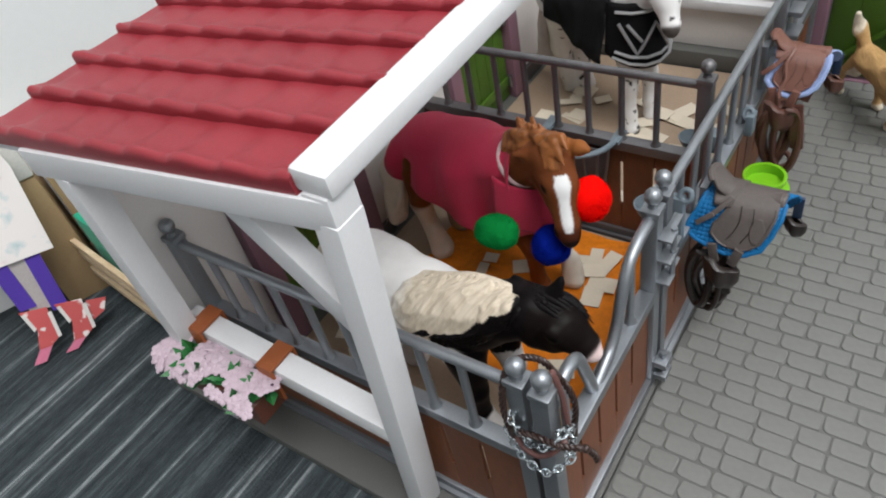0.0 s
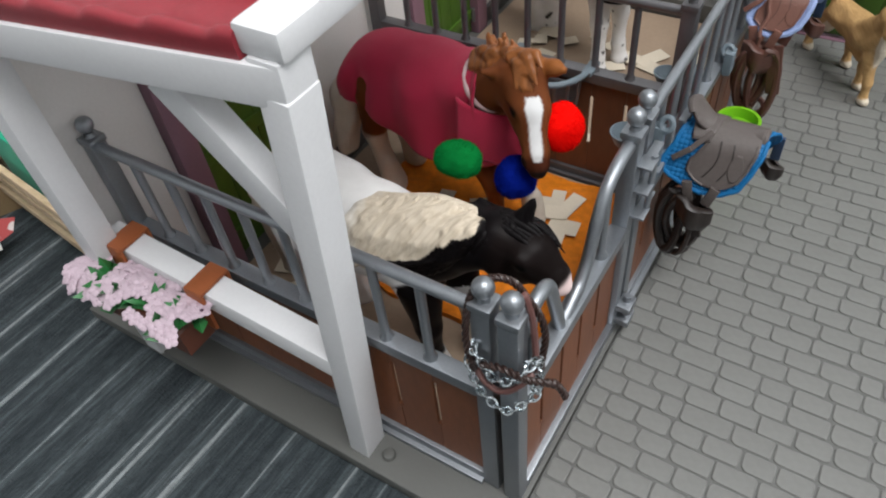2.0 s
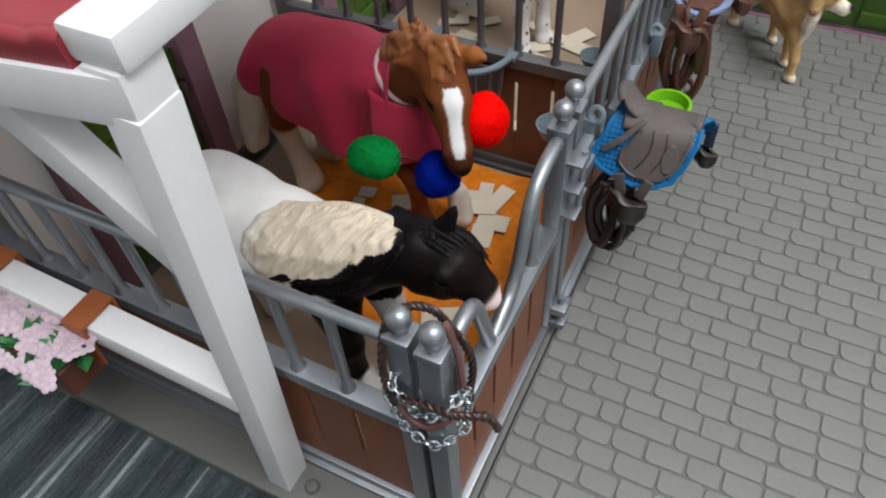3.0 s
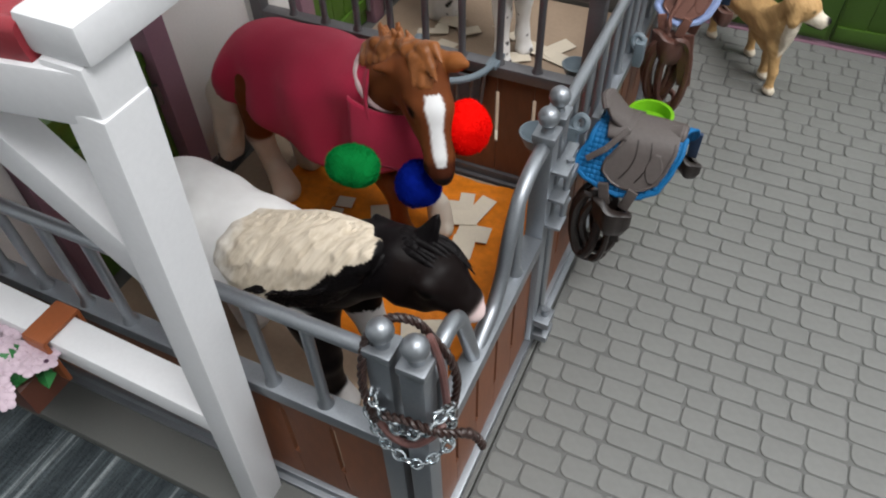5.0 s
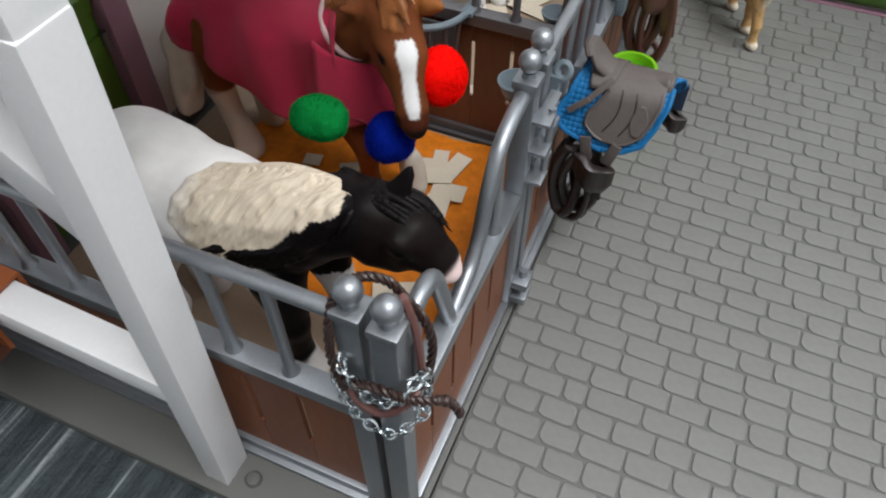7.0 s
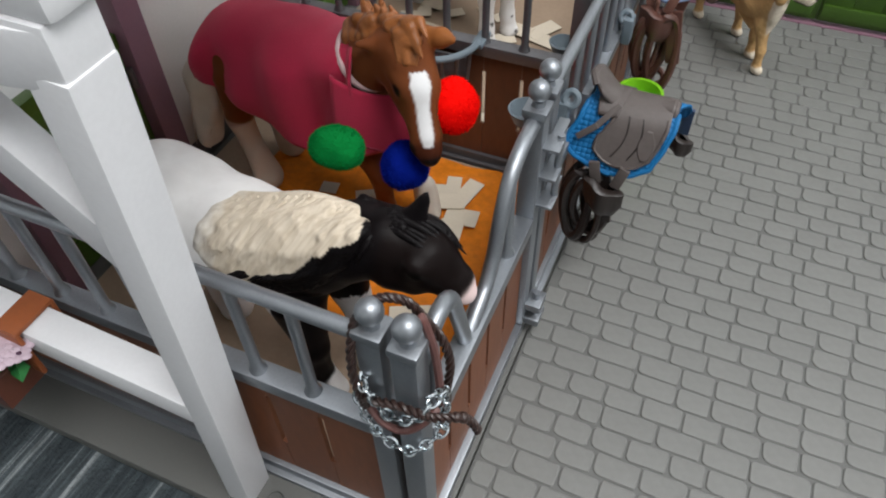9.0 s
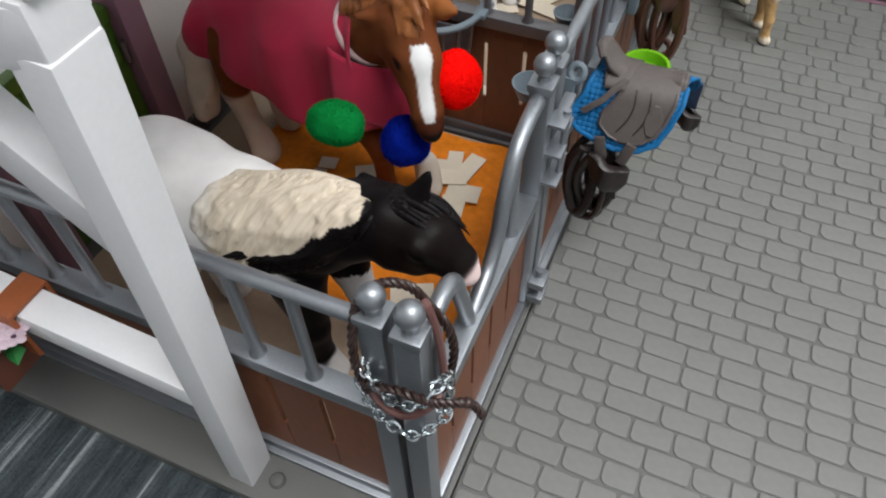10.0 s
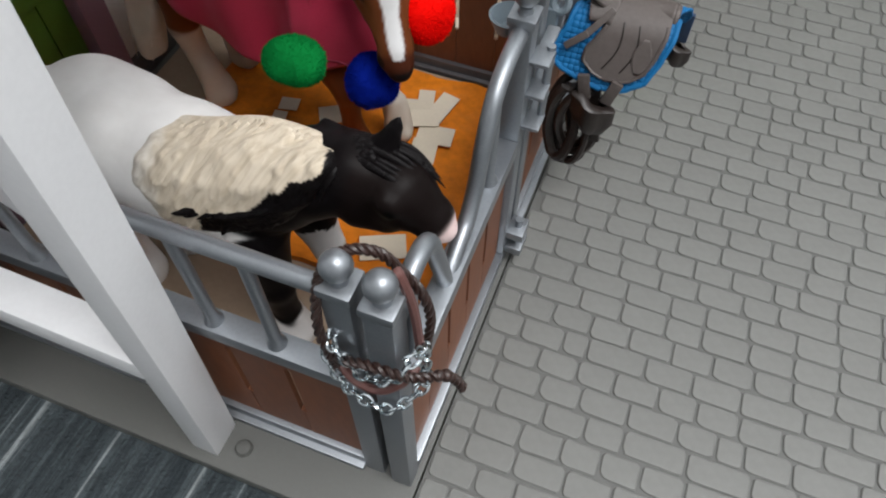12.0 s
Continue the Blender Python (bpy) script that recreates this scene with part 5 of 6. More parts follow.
    thicken(part("seat", bm, leather, s), 0.12)
    for name, rim, r in (("cantle", rims[0], 0.12), ("pommel", rims[1], 0.11)):
        bm = bmesh.new()
        tube(bm, rim, r, 8)
        part(name, bm, leather, s)
    bm = sheet(lambda q: 0.72 + 0.25 * q, lambda q: 1.62 - 0.15 * q, -0.75, 0.75, 0.09, 14, 14)
    thicken(part("panel", bm, leather, s), 0.16)
    # girth strap across the pad
    bm = bmesh.new()
    for p, r in (((1.50, 0.45), (0.98, 1.02)), ((1.0, 1.0), (0.46, 1.50))):
        beam(bm, spot(*p, 0.34), spot(*r, 0.26), 0.20, 0.10, 0.03, (0, -1, 0.5))
    part("billet_strap", bm, leather, s)
    if fleece:  # a thin strap down the flap, and the far fender hanging lower
        bm = bmesh.new()
        tube(bm, [spot(1.55 + 0.08 * math.sin(5 * q), q, 0.36) for q in (0.3 + 0.2 * k for k in range(12))] + [spot(1.5, 2.5, 0.2) + Vector((0, 0, -0.5 * k)) for k in range(1, 4)], 0.085, 8)
        part("thin_strap", bm, leather, s)
        bm = bmesh.new()
        beam(bm, spot(2.75, -1.6, 0.1), spot(2.5, -1.6, 0.1) + Vector((-0.25, -0.5, -1.9)), 0.62, 0.16, 0.05, (0, -1, 0.3))
        part("fender", bm, tack, s)
    # stirrups: hooded, on wide leathers below the flaps
    for side in (1, -1):
        bm = bmesh.new()
        low = spot(1.62 if side > 0 else 3.45, 2.35 * side if side > 0 else -1.5, 0.1)
        tip = low + Vector((0.0, -0.10 * side, -0.95 if side > 0 else -1.25))
        for dx in (-0.30, 0.36) if side > 0 else (0.0,):
            beam(bm, low + Vector((dx * 1.5, 0, 0.25)), tip + Vector((dx * 0.9, 0, 0.45)), 0.34, 0.14, 0.04, (0, -1, 0.2))
        part("stirrup_leather", bm, leather if side > 0 else FAR_BLUE, s)
        bm = bmesh.new()
        big = 1.0 if side > 0 else 0.62
        rings = []
        for z, hw, hd in ((0.52, 0.34, 0.20), (0.40, 0.60, 0.40), (-0.15, 0.60, 0.46), (-0.55, 0.44, 0.34), (-0.66, 0.26, 0.18)):
            rings.append([bm.verts.new(tip + big * Vector((hw * math.cos(a) * (1 + 0.14 * math.cos(4 * a)), hd * math.sin(a) * (1 + 0.14 * math.cos(4 * a)), z - 0.16 * math.cos(a)))) for a in (2 * math.pi * q / 24 for q in range(24))])
        for p, r in zip(rings, rings[1:]):
            for k in range(24):
                bm.faces.new((p[k], p[(k + 1) % 24], r[(k + 1) % 24], r[k]))
        bm.faces.new(rings[-1])
        bmesh.ops.recalc_face_normals(bm, faces=bm.faces)
        thicken(part("stirrup", bm, tack, s), 0.07).modifiers[0].offset = -1.0
    bm = bmesh.new()
    tube(bm, [m @ Vector(p) for p in ((-arm, 0, -0.25), (2.6, 0, -0.25), (2.9, 0, -0.2))], [0.2, 0.2, 0.14], 12)
    foot = m @ Vector((-arm, 0, -0.25))
    box(bm, foot.x, foot.x + 0.3, foot.y - 0.4, foot.y + 0.4, foot.z - 0.4, foot.z + 0.4, 0.06)
    tube(bm, [foot + Vector((0.1, 0, 0)), (foot.x + 0.05, foot.y, 5.75)], 0.18, 8)
    part("hanging_arm", bm, STEEL, s)
    return s


def bridle(label, x, y, z0, z1, mat, seed):
    """Straps that hang in loops below the saddle."""
    q = random.Random(seed)
    b = thing("toy_bridle", (x, y, z1), label, "toy bridle", "toy bridles")
    for k in range(5):
        w, d = q.uniform(0.35, 0.75), q.uniform(0.25, 0.6)
        low = z0 + q.uniform(0, 0.9)
        cx, cy = x + q.uniform(-0.35, 0.35), y + q.uniform(-0.3, 0.3)
        tilt = q.uniform(-0.8, 0.8)
        pts = []
        for i in range(26):
            a = 2 * math.pi * i / 26
            ox = w * math.sin(a)
            pts.append((cx + ox * math.cos(tilt), cy + ox * math.sin(tilt) + 0.12 * math.sin(2 * a), (z1 + low) / 2 + (z1 - low) / 2 * math.cos(a)))
        bm = bmesh.new()
        tube(bm, pts, q.uniform(0.10, 0.17), 7, closed=True)
        part("strap", bm, mat, b)
    bm = bmesh.new()
    tube(bm, [(x + 0.55 * math.cos(a), y + 0.1 + 0.35 * math.sin(a), z0 + 0.45 + 0.2 * math.sin(a)) for a in (2 * math.pi * i / 20 for i in range(20))], 0.13, 8, closed=True)
    part("noseband", bm, mat, b)
    bm = bmesh.new()
    beam(bm, (x + 0.4, y - 0.15, z1 + 0.2), (x + 0.75, y - 0.3, z0 + 1.5), 0.55, 0.18, 0.05, (0, 1, 0.3))
    part("cheek_strap", bm, mat, b)
    return b


saddle("taupe toy saddle on a blue quilted pad", Matrix.Translation((0.0, 12.1, 6.95)), BLUE_PAD, GREY_TAN, DARK_TACK, False, -0.22)
bridle("dark brown toy bridle hanging below the blue saddle pad", 1.05, 10.9, 1.6, 4.9, DARK_TACK, 4)
saddle("reddish brown toy saddle on a pale blue pad", Matrix.Translation((-0.15, 20.5, 7.95)) @ Matrix.Diagonal((0.85, 0.85, 0.85, 1)), PALE_BLUE, RED_TAN, RED_TACK, True, -0.1)
bridle("reddish brown toy bridle hanging below the saddle", 1.45, 19.3, 2.6, 6.0, RED_TACK, 9)

# ---- bucket, feed cups, hay rack, tub ----
LIME = moulded("lime_green_plastic", (0.165, 0.43, 0.012), 0.35, 0.0, 0.08, 40.0, 900.0, 0.1)
CUP = moulded("blue_grey_plastic", (0.135, 0.170, 0.195), 0.4, 0.0, 0.08, 40.0, 900.0, 0.1)
bucket = thing("feed_bucket", (1.45, 17.6, 0), "lime green plastic bucket on the paving", "bucket")
bm = bmesh.new()
lathe(bm, (1.43, 17.2, 0.0), ((0.55, 0.0), (0.62, 0.2), (0.79, 3.5), (0.90, 3.6), (0.90, 3.75), (0.77, 3.75), (0.72, 3.4), (0.68, 0.3), (0.3, 0.25)), 32)
part("body", bm, LIME, bucket)
bm = bmesh.new()
lathe(bm, (1.53, 17.0, 3.1), ((0.76, 0.0), (1.0, 0.06), (1.0, 0.2), (0.76, 0.26)), 32)
part("rim", bm, LIME, bucket)


def cup(x, y, z, side):
    c = thing("drinking_bowl", (x, y, z), "blue grey drinking bowl fixed inside the fence", "drinking bowl", "drinking bowls")
    bm = bmesh.new()
    lathe(bm, (x, y, z), ((0.15, 0.0), (0.36, 0.06), (0.50, 0.4), (0.54, 0.5), (0.48, 0.52), (0.43, 0.4), (0.2, 0.15)), 26)
    part("bowl", bm, CUP, c)
    part("bracket", boxes((x + 0.3, side, y - 0.35, y + 0.35, z + 0.1, z + 0.95), edge=0.06), CUP, c)
    return c


cup(-0.80, 9.35, 7.4, -0.28)
cup(-1.55, 16.15, 5.35, -0.28)
for y, drop in ((9.85, 0.0), (17.6, -1.75)):
    clip = thing("tack_clip", (0.5, y, 7.2 + drop), "blue grey ring clip on the fence rail", "clip", "tack clips")
    bm = bmesh.new()
    tube(bm, [(0.32 + 0.19 * math.cos(a), y + 0.10 * math.sin(a), 8.2 + drop + 0.19 * math.sin(a)) for a in (2 * math.pi * i / 24 for i in range(24))], 0.10, 8, closed=True)
    part("ring", bm, CUP, clip)
    part("clamp", boxes((-0.28, 0.3, y - 0.2, y + 0.2, 5.8, 8.1) if not drop else (0.28, 0.62, y - 0.3, y + 0.3, 5.5, 6.5), edge=0.07), CUP, clip)

rack = thing("hay_rack", (-6.0, 14.8, 3), "grey plastic hay rack hooked on the partition fence", "hay rack")
bm = bmesh.new()
rim = [(-6.0 + 1.65 * math.cos(a), 14.75 - 1.75 * math.sin(a), 6.0) for a in (math.pi * k / 18 for k in range(19))]
tube(bm, rim, 0.13, 9)
part("rim", bm, CUP, rack)
for k in range(1, 8):
    x, y, z = rim[int(k * 18 / 8)]
    bm = bmesh.new()
    tube(bm, smooth_path([(x, y, z), (x * 0.85 - 6.0 * 0.15, y * 0.7 + 14.7 * 0.3, 4.3), (x * 0.6 - 6.0 * 0.4, 14.65, 2.9)], 4), 0.09, 7)
    part("bar", bm, STEEL_DARK, rack)
for x in (-7.65, -4.35):
    part("hook", boxes((x - 0.22, x + 0.22, 14.5, 15.5, 5.86, 6.06), edge=0.05), CUP, rack)
part("back_plate", boxes((-7.2, -4.8, 14.62, 14.76, 2.7, 5.3), edge=0.05), STEEL_DARK, rack)

tub = thing("feed_tub", (13.8, 28.6, 0), "blue grey toy feed tub with a dark blue lid", "tub")
bm = bmesh.new()
prism(bm, [(12.95, 27.7), (15.6, 27.5), (15.8, 29.4), (13.1, 29.6)], 0.0, 1.9, 0.15)
part("body", bm, CUP, tub)
bm = bmesh.new()
prism(bm, [(12.8, 27.6), (15.7, 27.4), (15.9, 29.5), (12.95, 29.7)], 1.92, 2.6, 0.2)
part("lid", bm, moulded("navy_plastic", (0.02, 0.03, 0.12), 0.5), tub, "dark blue lid")

# ---- lead rope and chain over the corner posts ----
ROPE = moulded("brown_cord", (0.028, 0.013, 0.010), 0.35, 0.0, 0.35, 200.0, 2500.0, 0.3)
CHROME = moulded("bright_chain_metal", (0.62, 0.67, 0.70), 0.14, 1.0, 0.05)
STRAP = moulded("reddish_strap", (0.13, 0.055, 0.048), 0.45, 0.0, 0.15, 60.0, 900.0, 0.2)
lead = thing("lead_rope", (-0.4, 0, 7), "brown twisted lead rope looped over the corner posts", "lead rope")


def twisted(path, strands, pitch, r):
    """Strands that wind round each other along a path."""
    for k in range(strands):
        pts = []
        for i, p in enumerate(path):
            d = (path[min(i + 1, len(path) - 1)] - path[max(i - 1, 0)]).normalized()
            side = d.cross(Vector((0.3, 0.8, 0.5))).normalized()
            a = i * pitch + 2 * math.pi * k / strands
            pts.append(p + r * 0.95 * (math.cos(a) * side + math.sin(a) * d.cross(side)))
        bm = bmesh.new()
        tube(bm, pts, r, 7)
        part("strand", bm, ROPE, lead)


twisted(smooth_path([(-0.92, -0.48, 7.2), (-1.0, -0.48, 7.5), (-1.12, -0.45, 8.3), (-1.12, -0.3, 9.2), (-1.08, 0.0, 9.7), (-0.72, 0.25, 10.1), (-0.26, 0.45, 10.0), (0.08, 0.55, 9.45), (0.42, 0.55, 8.95), (0.56, 0.55, 8.2), (0.50, 0.5, 7.3), (0.52, 0.45, 6.9)], 16), 3, 0.50, 0.054)
twisted(smooth_path([(-0.98, -0.48, 7.5), (-0.6, -0.52, 7.65), (-0.16, -0.54, 7.85), (0.3, -0.52, 7.82), (0.56, -0.42, 7.65), (0.85, -0.2, 7.45), (1.08, 0.0, 7.3), (1.25, 0.08, 7.05), (1.38, 0.1, 6.75)], 14), 2, 0.55, 0.056)
for path in ([(-1.0, -0.35, 7.1), (-0.62, -0.50, 6.84), (-0.24, -0.52, 6.72), (0.1, -0.52, 6.95), (0.43, -0.42, 7.4), (0.55, -0.1, 7.5)], [(0.12, 0.25, 10.0), (0.22, 0.2, 9.9), (0.40, 0.2, 9.05), (0.50, 0.2, 7.45), (0.52, 0.15, 6.9)]):
    bm = bmesh.new()
    tube(bm, smooth_path(path, 8), 0.09, 8)
    part("leather_strap", bm, STRAP, lead, "flat reddish brown strap")
bm = bmesh.new()
for c, r in (((1.08, 0.0, 7.3), 0.13), ((0.96, -0.08, 7.36), 0.12), ((1.16, 0.05, 7.2), 0.10)):
    ball(bm, c, r, 12, 8)
part("knot", bm, ROPE, lead)

chain = thing("lead_chain", (-0.4, -0.5, 6), "bright metal link chain hung round the corner posts", "chain")
link = bmesh.new()
tube(link, [(0.165 * math.cos(a), 0.10 * math.sin(a), 0) for a in (2 * math.pi * i / 16 for i in range(16))], 0.036, 7, closed=True)
link_mesh = tidy(link, "link", CHROME)


def hang_links(path):
    pts = [Vector(p) for p in path]
    run, k = 0.0, 0
    for a, b in zip(pts, pts[1:]):
        run += (b - a).length
        if run > 0.23:
            run, k = 0.0, k + 1
            d = (b - a).normalized()
            m = d.to_track_quat("X", "Z").to_matrix().to_4x4() @ Matrix.Rotation(radians(90 * (k % 2) + 35), 4, "X")
            ob = new("link", link_mesh)
            ob.parent = chain
            ob.matrix_parent_inverse = chain.matrix_basis.inverted()
            ob.matrix_basis = Matrix.Translation(b * CM) @ m


for path in ([(-0.9, 0.0, 8.1), (-0.98, -0.35, 8.05), (-0.84, -0.5, 7.95), (-0.56, -0.52, 7.55), (-0.34, -0.52, 7.2), (0.06, -0.52, 7.34), (0.36, -0.48, 7.7), (0.50, -0.3, 7.95), (0.62, 0.0, 7.95), (0.60, 0.3, 7.7)],
             [(-1.1, 0.0, 7.5), (-1.15, -0.4, 7.3), (-0.79, -0.53, 6.45), (-0.55, -0.53, 6.1), (-0.15, -0.53, 5.88), (0.19, -0.5, 6.03), (0.45, -0.3, 6.3), (0.62, -0.05, 6.45), (0.68, 0.2, 6.7)],
             [(0.42, -0.42, 8.3), (0.60, -0.05, 8.0), (0.66, 0.05, 7.4), (0.60, -0.1, 6.9), (0.66, 0.1, 6.5)]):
    hang_links(smooth_path(path, 20))

# ---- flower box on the porch rail ----
flowers = thing("flower_box", (-12.7, -2.3, 4), "brown window box full of pink flowers strapped to the rail", "flower box")
bm = bmesh.new()
prism(bm, [(-15.0, -2.75), (-10.4, -2.75), (-10.4, -1.62), (-15.0, -1.62)], 4.1, 5.3, 0.1)
part("trough", bm, TROUGH, flowers)
for x in (-14.05, -10.45):
    z = 6.0 - (x + 15.0) * 0.072
    bm = bmesh.new()
    for a, b in (((x, -1.66, z - 1.2), (x, -1.66, z + 0.49)), ((x, -1.7, z + 0.49), (x, -0.45, z + 0.49)), ((x, -0.5, z + 0.52), (x, -0.5, z - 0.5))):
        beam(bm, a, b, 0.78, 0.13, 0.04, (0, 1, 0) if a[1] == b[1] else (0, 0, 1))
    part("strap", bm, LEATHER, flowers, "tan brown strap over the rail")
q = random.Random(12)
bm = bmesh.new()
for _ in range(110):
    x, y = q.uniform(-15.0, -10.4), q.uniform(-2.8, -1.6)
    c = Vector((x, y, 5.3 + 0.45 * q.random() - 0.25 * abs(y + 2.3)))
    d = Vector((q.uniform(-1, 1), q.uniform(-1.2, 0.6), q.uniform(-0.3, 0.8))).normalized()
    s = d.cross(Vector((0, 0, 1))).normalized() * 0.24
    n = s.cross(d).normalized() * 0.1
    a, m, e = c, c + d * 0.4, c + d * 0.8
    v = [bm.verts.new(k) for k in (a, m + s - n, e, m - s - n, m + n)]
    for t3 in ((0, 1, 4), (1, 2, 4), (2, 3, 4), (3, 0, 4)):
        bm.faces.new([v[i] for i in t3])
ball(bm, (-12.6, -2.3, 4.9), 0.6, 12, 8)
leaves = part("leaves", bm, LEAF, flowers)
tagged(leaves, kind="stuff")


def blossom(seed):
    r = random.Random(seed)
    bm = bmesh.new()
    for k in range(5):
        a = 2 * math.pi * k / 5 + r.uniform(-0.1, 0.1)
        made = bmesh.ops.create_uvsphere(bm, u_segments=8, v_segments=6, radius=0.155)["verts"]
        for v in made:
            v.co = Vector((v.co.x * 1.1 + 0.165, v.co.y, v.co.z * 0.42 + 0.05))
            v.co.rotate(Matrix.Rotation(a, 3, "Z"))
    made = bmesh.ops.create_uvsphere(bm, u_segments=8, v_segments=6, radius=0.075)["verts"]
    for v in made:
        v.co = Vector((v.co.x, v.co.y, v.co.z * 0.6 + 0.10))
        for f in v.link_faces:
            f.material_index = 1
    return tidy(bm, "flower", (PETAL, PETAL))


BLOSSOMS = [blossom(k) for k in range(4)]
EYED = BLOSSOMS[0].copy()
EYED.materials[1] = PETAL_EYE
spots = []
for _ in range(4000):
    if len(spots) == 92:
        break
    x, y = q.uniform(-15.3, -10.1), q.uniform(-3.15, -1.5)
    if all((x - a) ** 2 + (y - b) ** 2 > 0.058 for a, b in spots):
        gap = noise.noise(Vector((x * 0.9, y * 0.9, 3.0)))
        if gap > -0.22:
            spots.append((x, y))
for k, (x, y) in enumerate(spots):
    z = 6.0 - 0.42 * (y + 2.3) ** 2 - 0.05 * abs(x + 12.6) + 0.22 * noise.noise(Vector((x, y, 0)))
    ob = new("flower", EYED if k == 0 else BLOSSOMS[k % 4])
    if k == 0:
        x, y, z = -9.95, -1.95, 5.75
    ob.parent = flowers
    ob.matrix_parent_inverse = flowers.matrix_basis.inverted()
    lean = Vector((0.25 * (x + 12.6) / 3 + q.uniform(-0.35, 0.35) + 0.15, 0.55 * (y + 2.1) + q.uniform(-0.35, 0.35), 1.0)).normalized()
    ob.matrix_basis = Matrix.Translation(Vector((x, y, z)) * CM) @ lean.to_track_quat("Z", "Y").to_matrix().to_4x4() @ Matrix.Rotation(q.random() * 6.28, 4, "Z") @ Matrix.Scale(q.uniform(0.74, 0.98), 4)

# ---- scraps of paper bedding ----


def scrap(x, y, z, w, d, turn, notch=False):
    bm = bmesh.new()
    out = [(-w / 2, -d / 2), (w / 2, -d / 2), (w / 2, d / 2), (-w / 2, d / 2)]
    if notch:
        out = [(-w / 2, -d / 2), (w / 2, -d / 2), (w / 2, d / 2), (w * 0.1, d / 2), (w * 0.1, 0), (-w / 2, 0)]
    m = Matrix.Translation((x, y, z)) @ Matrix.Rotation(radians(turn), 4, "Z") @ Matrix.Rotation(radians(4 * math.sin(x * 9 + y)), 4, "X")
    prism(bm, out, 0.0, 0.035)
    for v in bm.verts:
        v.co = m @ v.co
    return solid("paper_scrap", bm, PAPER, "torn cream paper scrap lying on the stall floor", "paper scrap", "paper scraps")


for s in ((-5.0, 12.7, 0.42, 1.5, 1.1, 15, True), (-3.9, 12.5, 0.45, 0.7, 1.7, -12), (-4.5, 11.8, 0.50, 1.6, 0.8, 20), (-3.6, 11.3, 0.43, 1.3, 0.9, 8), (-3.7, 10.4, 0.48, 0.9, 1.1, 10), (-7.3, 11.0, 0.42, 1.4, 0.8, 30), (-9.2, 10.8, 0.43, 0.7, 0.6, 12), (-9.2, 9.9, 0.45, 0.5, 0.9, 10), (-5.9, 9.9, 0.43, 1.0, 0.7, 40), (-3.4, 6.2, 0.43, 1.5, 0.9, 25)):
    scrap(*s)
q = random.Random(21)
for k in range(44):
    scrap(q.uniform(-12.5, -1.2), q.uniform(16.2, 26.5), 0.12 + 0.03 * k % 0.2, q.uniform(0.8, 1.9), q.uniform(0.6, 1.3), q.uniform(-40, 60), k % 4 == 0)
for s in ((-13.2, 4.2, 0.13, 1.2, 1.0, 20), (-12.6, 5.0, 0.16, 1.1, 0.8, -30), (-11.9, 3.6, 0.13, 1.4, 0.7, 50), (-11.4, 4.4, 0.17, 0.9, 0.9, 10)):
    scrap(*s)

# ---- things by the room wall ----
TURNED = Matrix.Rotation(-ROOM_TURN, 4, "Z")


def in_room(bm):
    for v in bm.verts:
        v.co = TURNED @ v.co
    return bm


PINE = wood_grain("pale_pine", (0.50, 0.36, 0.22), (0.68, 0.53, 0.36), 60.0, 0.6, (1, 6, 6))
TEAL = fabric("green_felt", (0.004, 0.33, 0.19), 0.8, 1800.0, 0.12, 0.3)
CARD = moulded("brown_cardboard", (0.33, 0.23, 0.125), 0.85, 0.0, 0.08, 20.0, 700.0, 0.25, 0.2)
TAPE = moulded("white_paper_label", (0.62, 0.60, 0.57), 0.7)
crate = thing("wooden_crate", tuple(TURNED @ Vector((-23.5, -6, -0.6))), "pale pine slatted crate standing on the carpet", "crate")
A, B = Vector((-28.6, -11.9, 0)), Vector((-18.5, -8.6, 0))
for z, h in ((2.95, 0.5), (2.15, 0.5), (0.9, 0.55)):
    bm = bmesh.new()
    beam(bm, A + Vector((0, 0, z)), B + Vector((0, 0, z)), 0.3, h, 0.06)
    part("slat", in_room(bm), PINE, crate)
side = Vector((-(B - A).y, (B - A).x, 0)).normalized()
for e in (A, B):
    for z in (2.95, 2.15, 0.9):
        bm = bmesh.new()
        beam(bm, e + Vector((0, 0, z)) + side * 0.2, e + Vector((0, 0, z)) + side * 7.0, 0.3, 0.5, 0.06)
        part("slat", in_room(bm), PINE, crate)
    for d in (0.35, 6.8):
        bm = bmesh.new()
        beam(bm, e + side * d + (B - A).normalized() * (0.3 if e is A else -0.3) + Vector((0, 0, -0.6)), e + side * d + (B - A).normalized() * (0.3 if e is A else -0.3) + Vector((0, 0, 3.2)), 0.5, 0.5, 0.05, (1, 0, 0))
        part("corner_post", in_room(bm), PINE, crate)
bm = bmesh.new()
beam(bm, A + Vector((0, 0, -0.4)) + side * 3.5, B + Vector((0, 0, -0.4)) + side * 3.5, 6.4, 0.3, 0.05)
part("bottom", in_room(bm), PINE, crate)

bm = bmesh.new()
beam(bm, A + (B - A) * 0.28 + side * 2.6 + Vector((0, 0, 2.35)), B - (B - A) * 0.1 + side * 2.6 + Vector((0, 0, 2.35)), 4.2, 5.2, 0.15)
solid("storage_bin", in_room(bm), TEAL, "bright green felt bin inside the pine crate", "bin")
carton = thing("cardboard_box", tuple(TURNED @ Vector((-27.4, -7.5, -0.6))), "open brown cardboard box with white labels", "box")
bm = bmesh.new()
box(bm, -28.9, -27.0, -10.6, -4.0, -0.6, 7.0, 0.06)
part("body", in_room(bm), CARD, carton)
bm = bmesh.new()
box(bm, -26.98, -26.93, -10.3, -8.2, 5.2, 6.6)
part("label", in_room(bm), TAPE, carton, "white paper label")
bm = bmesh.new()
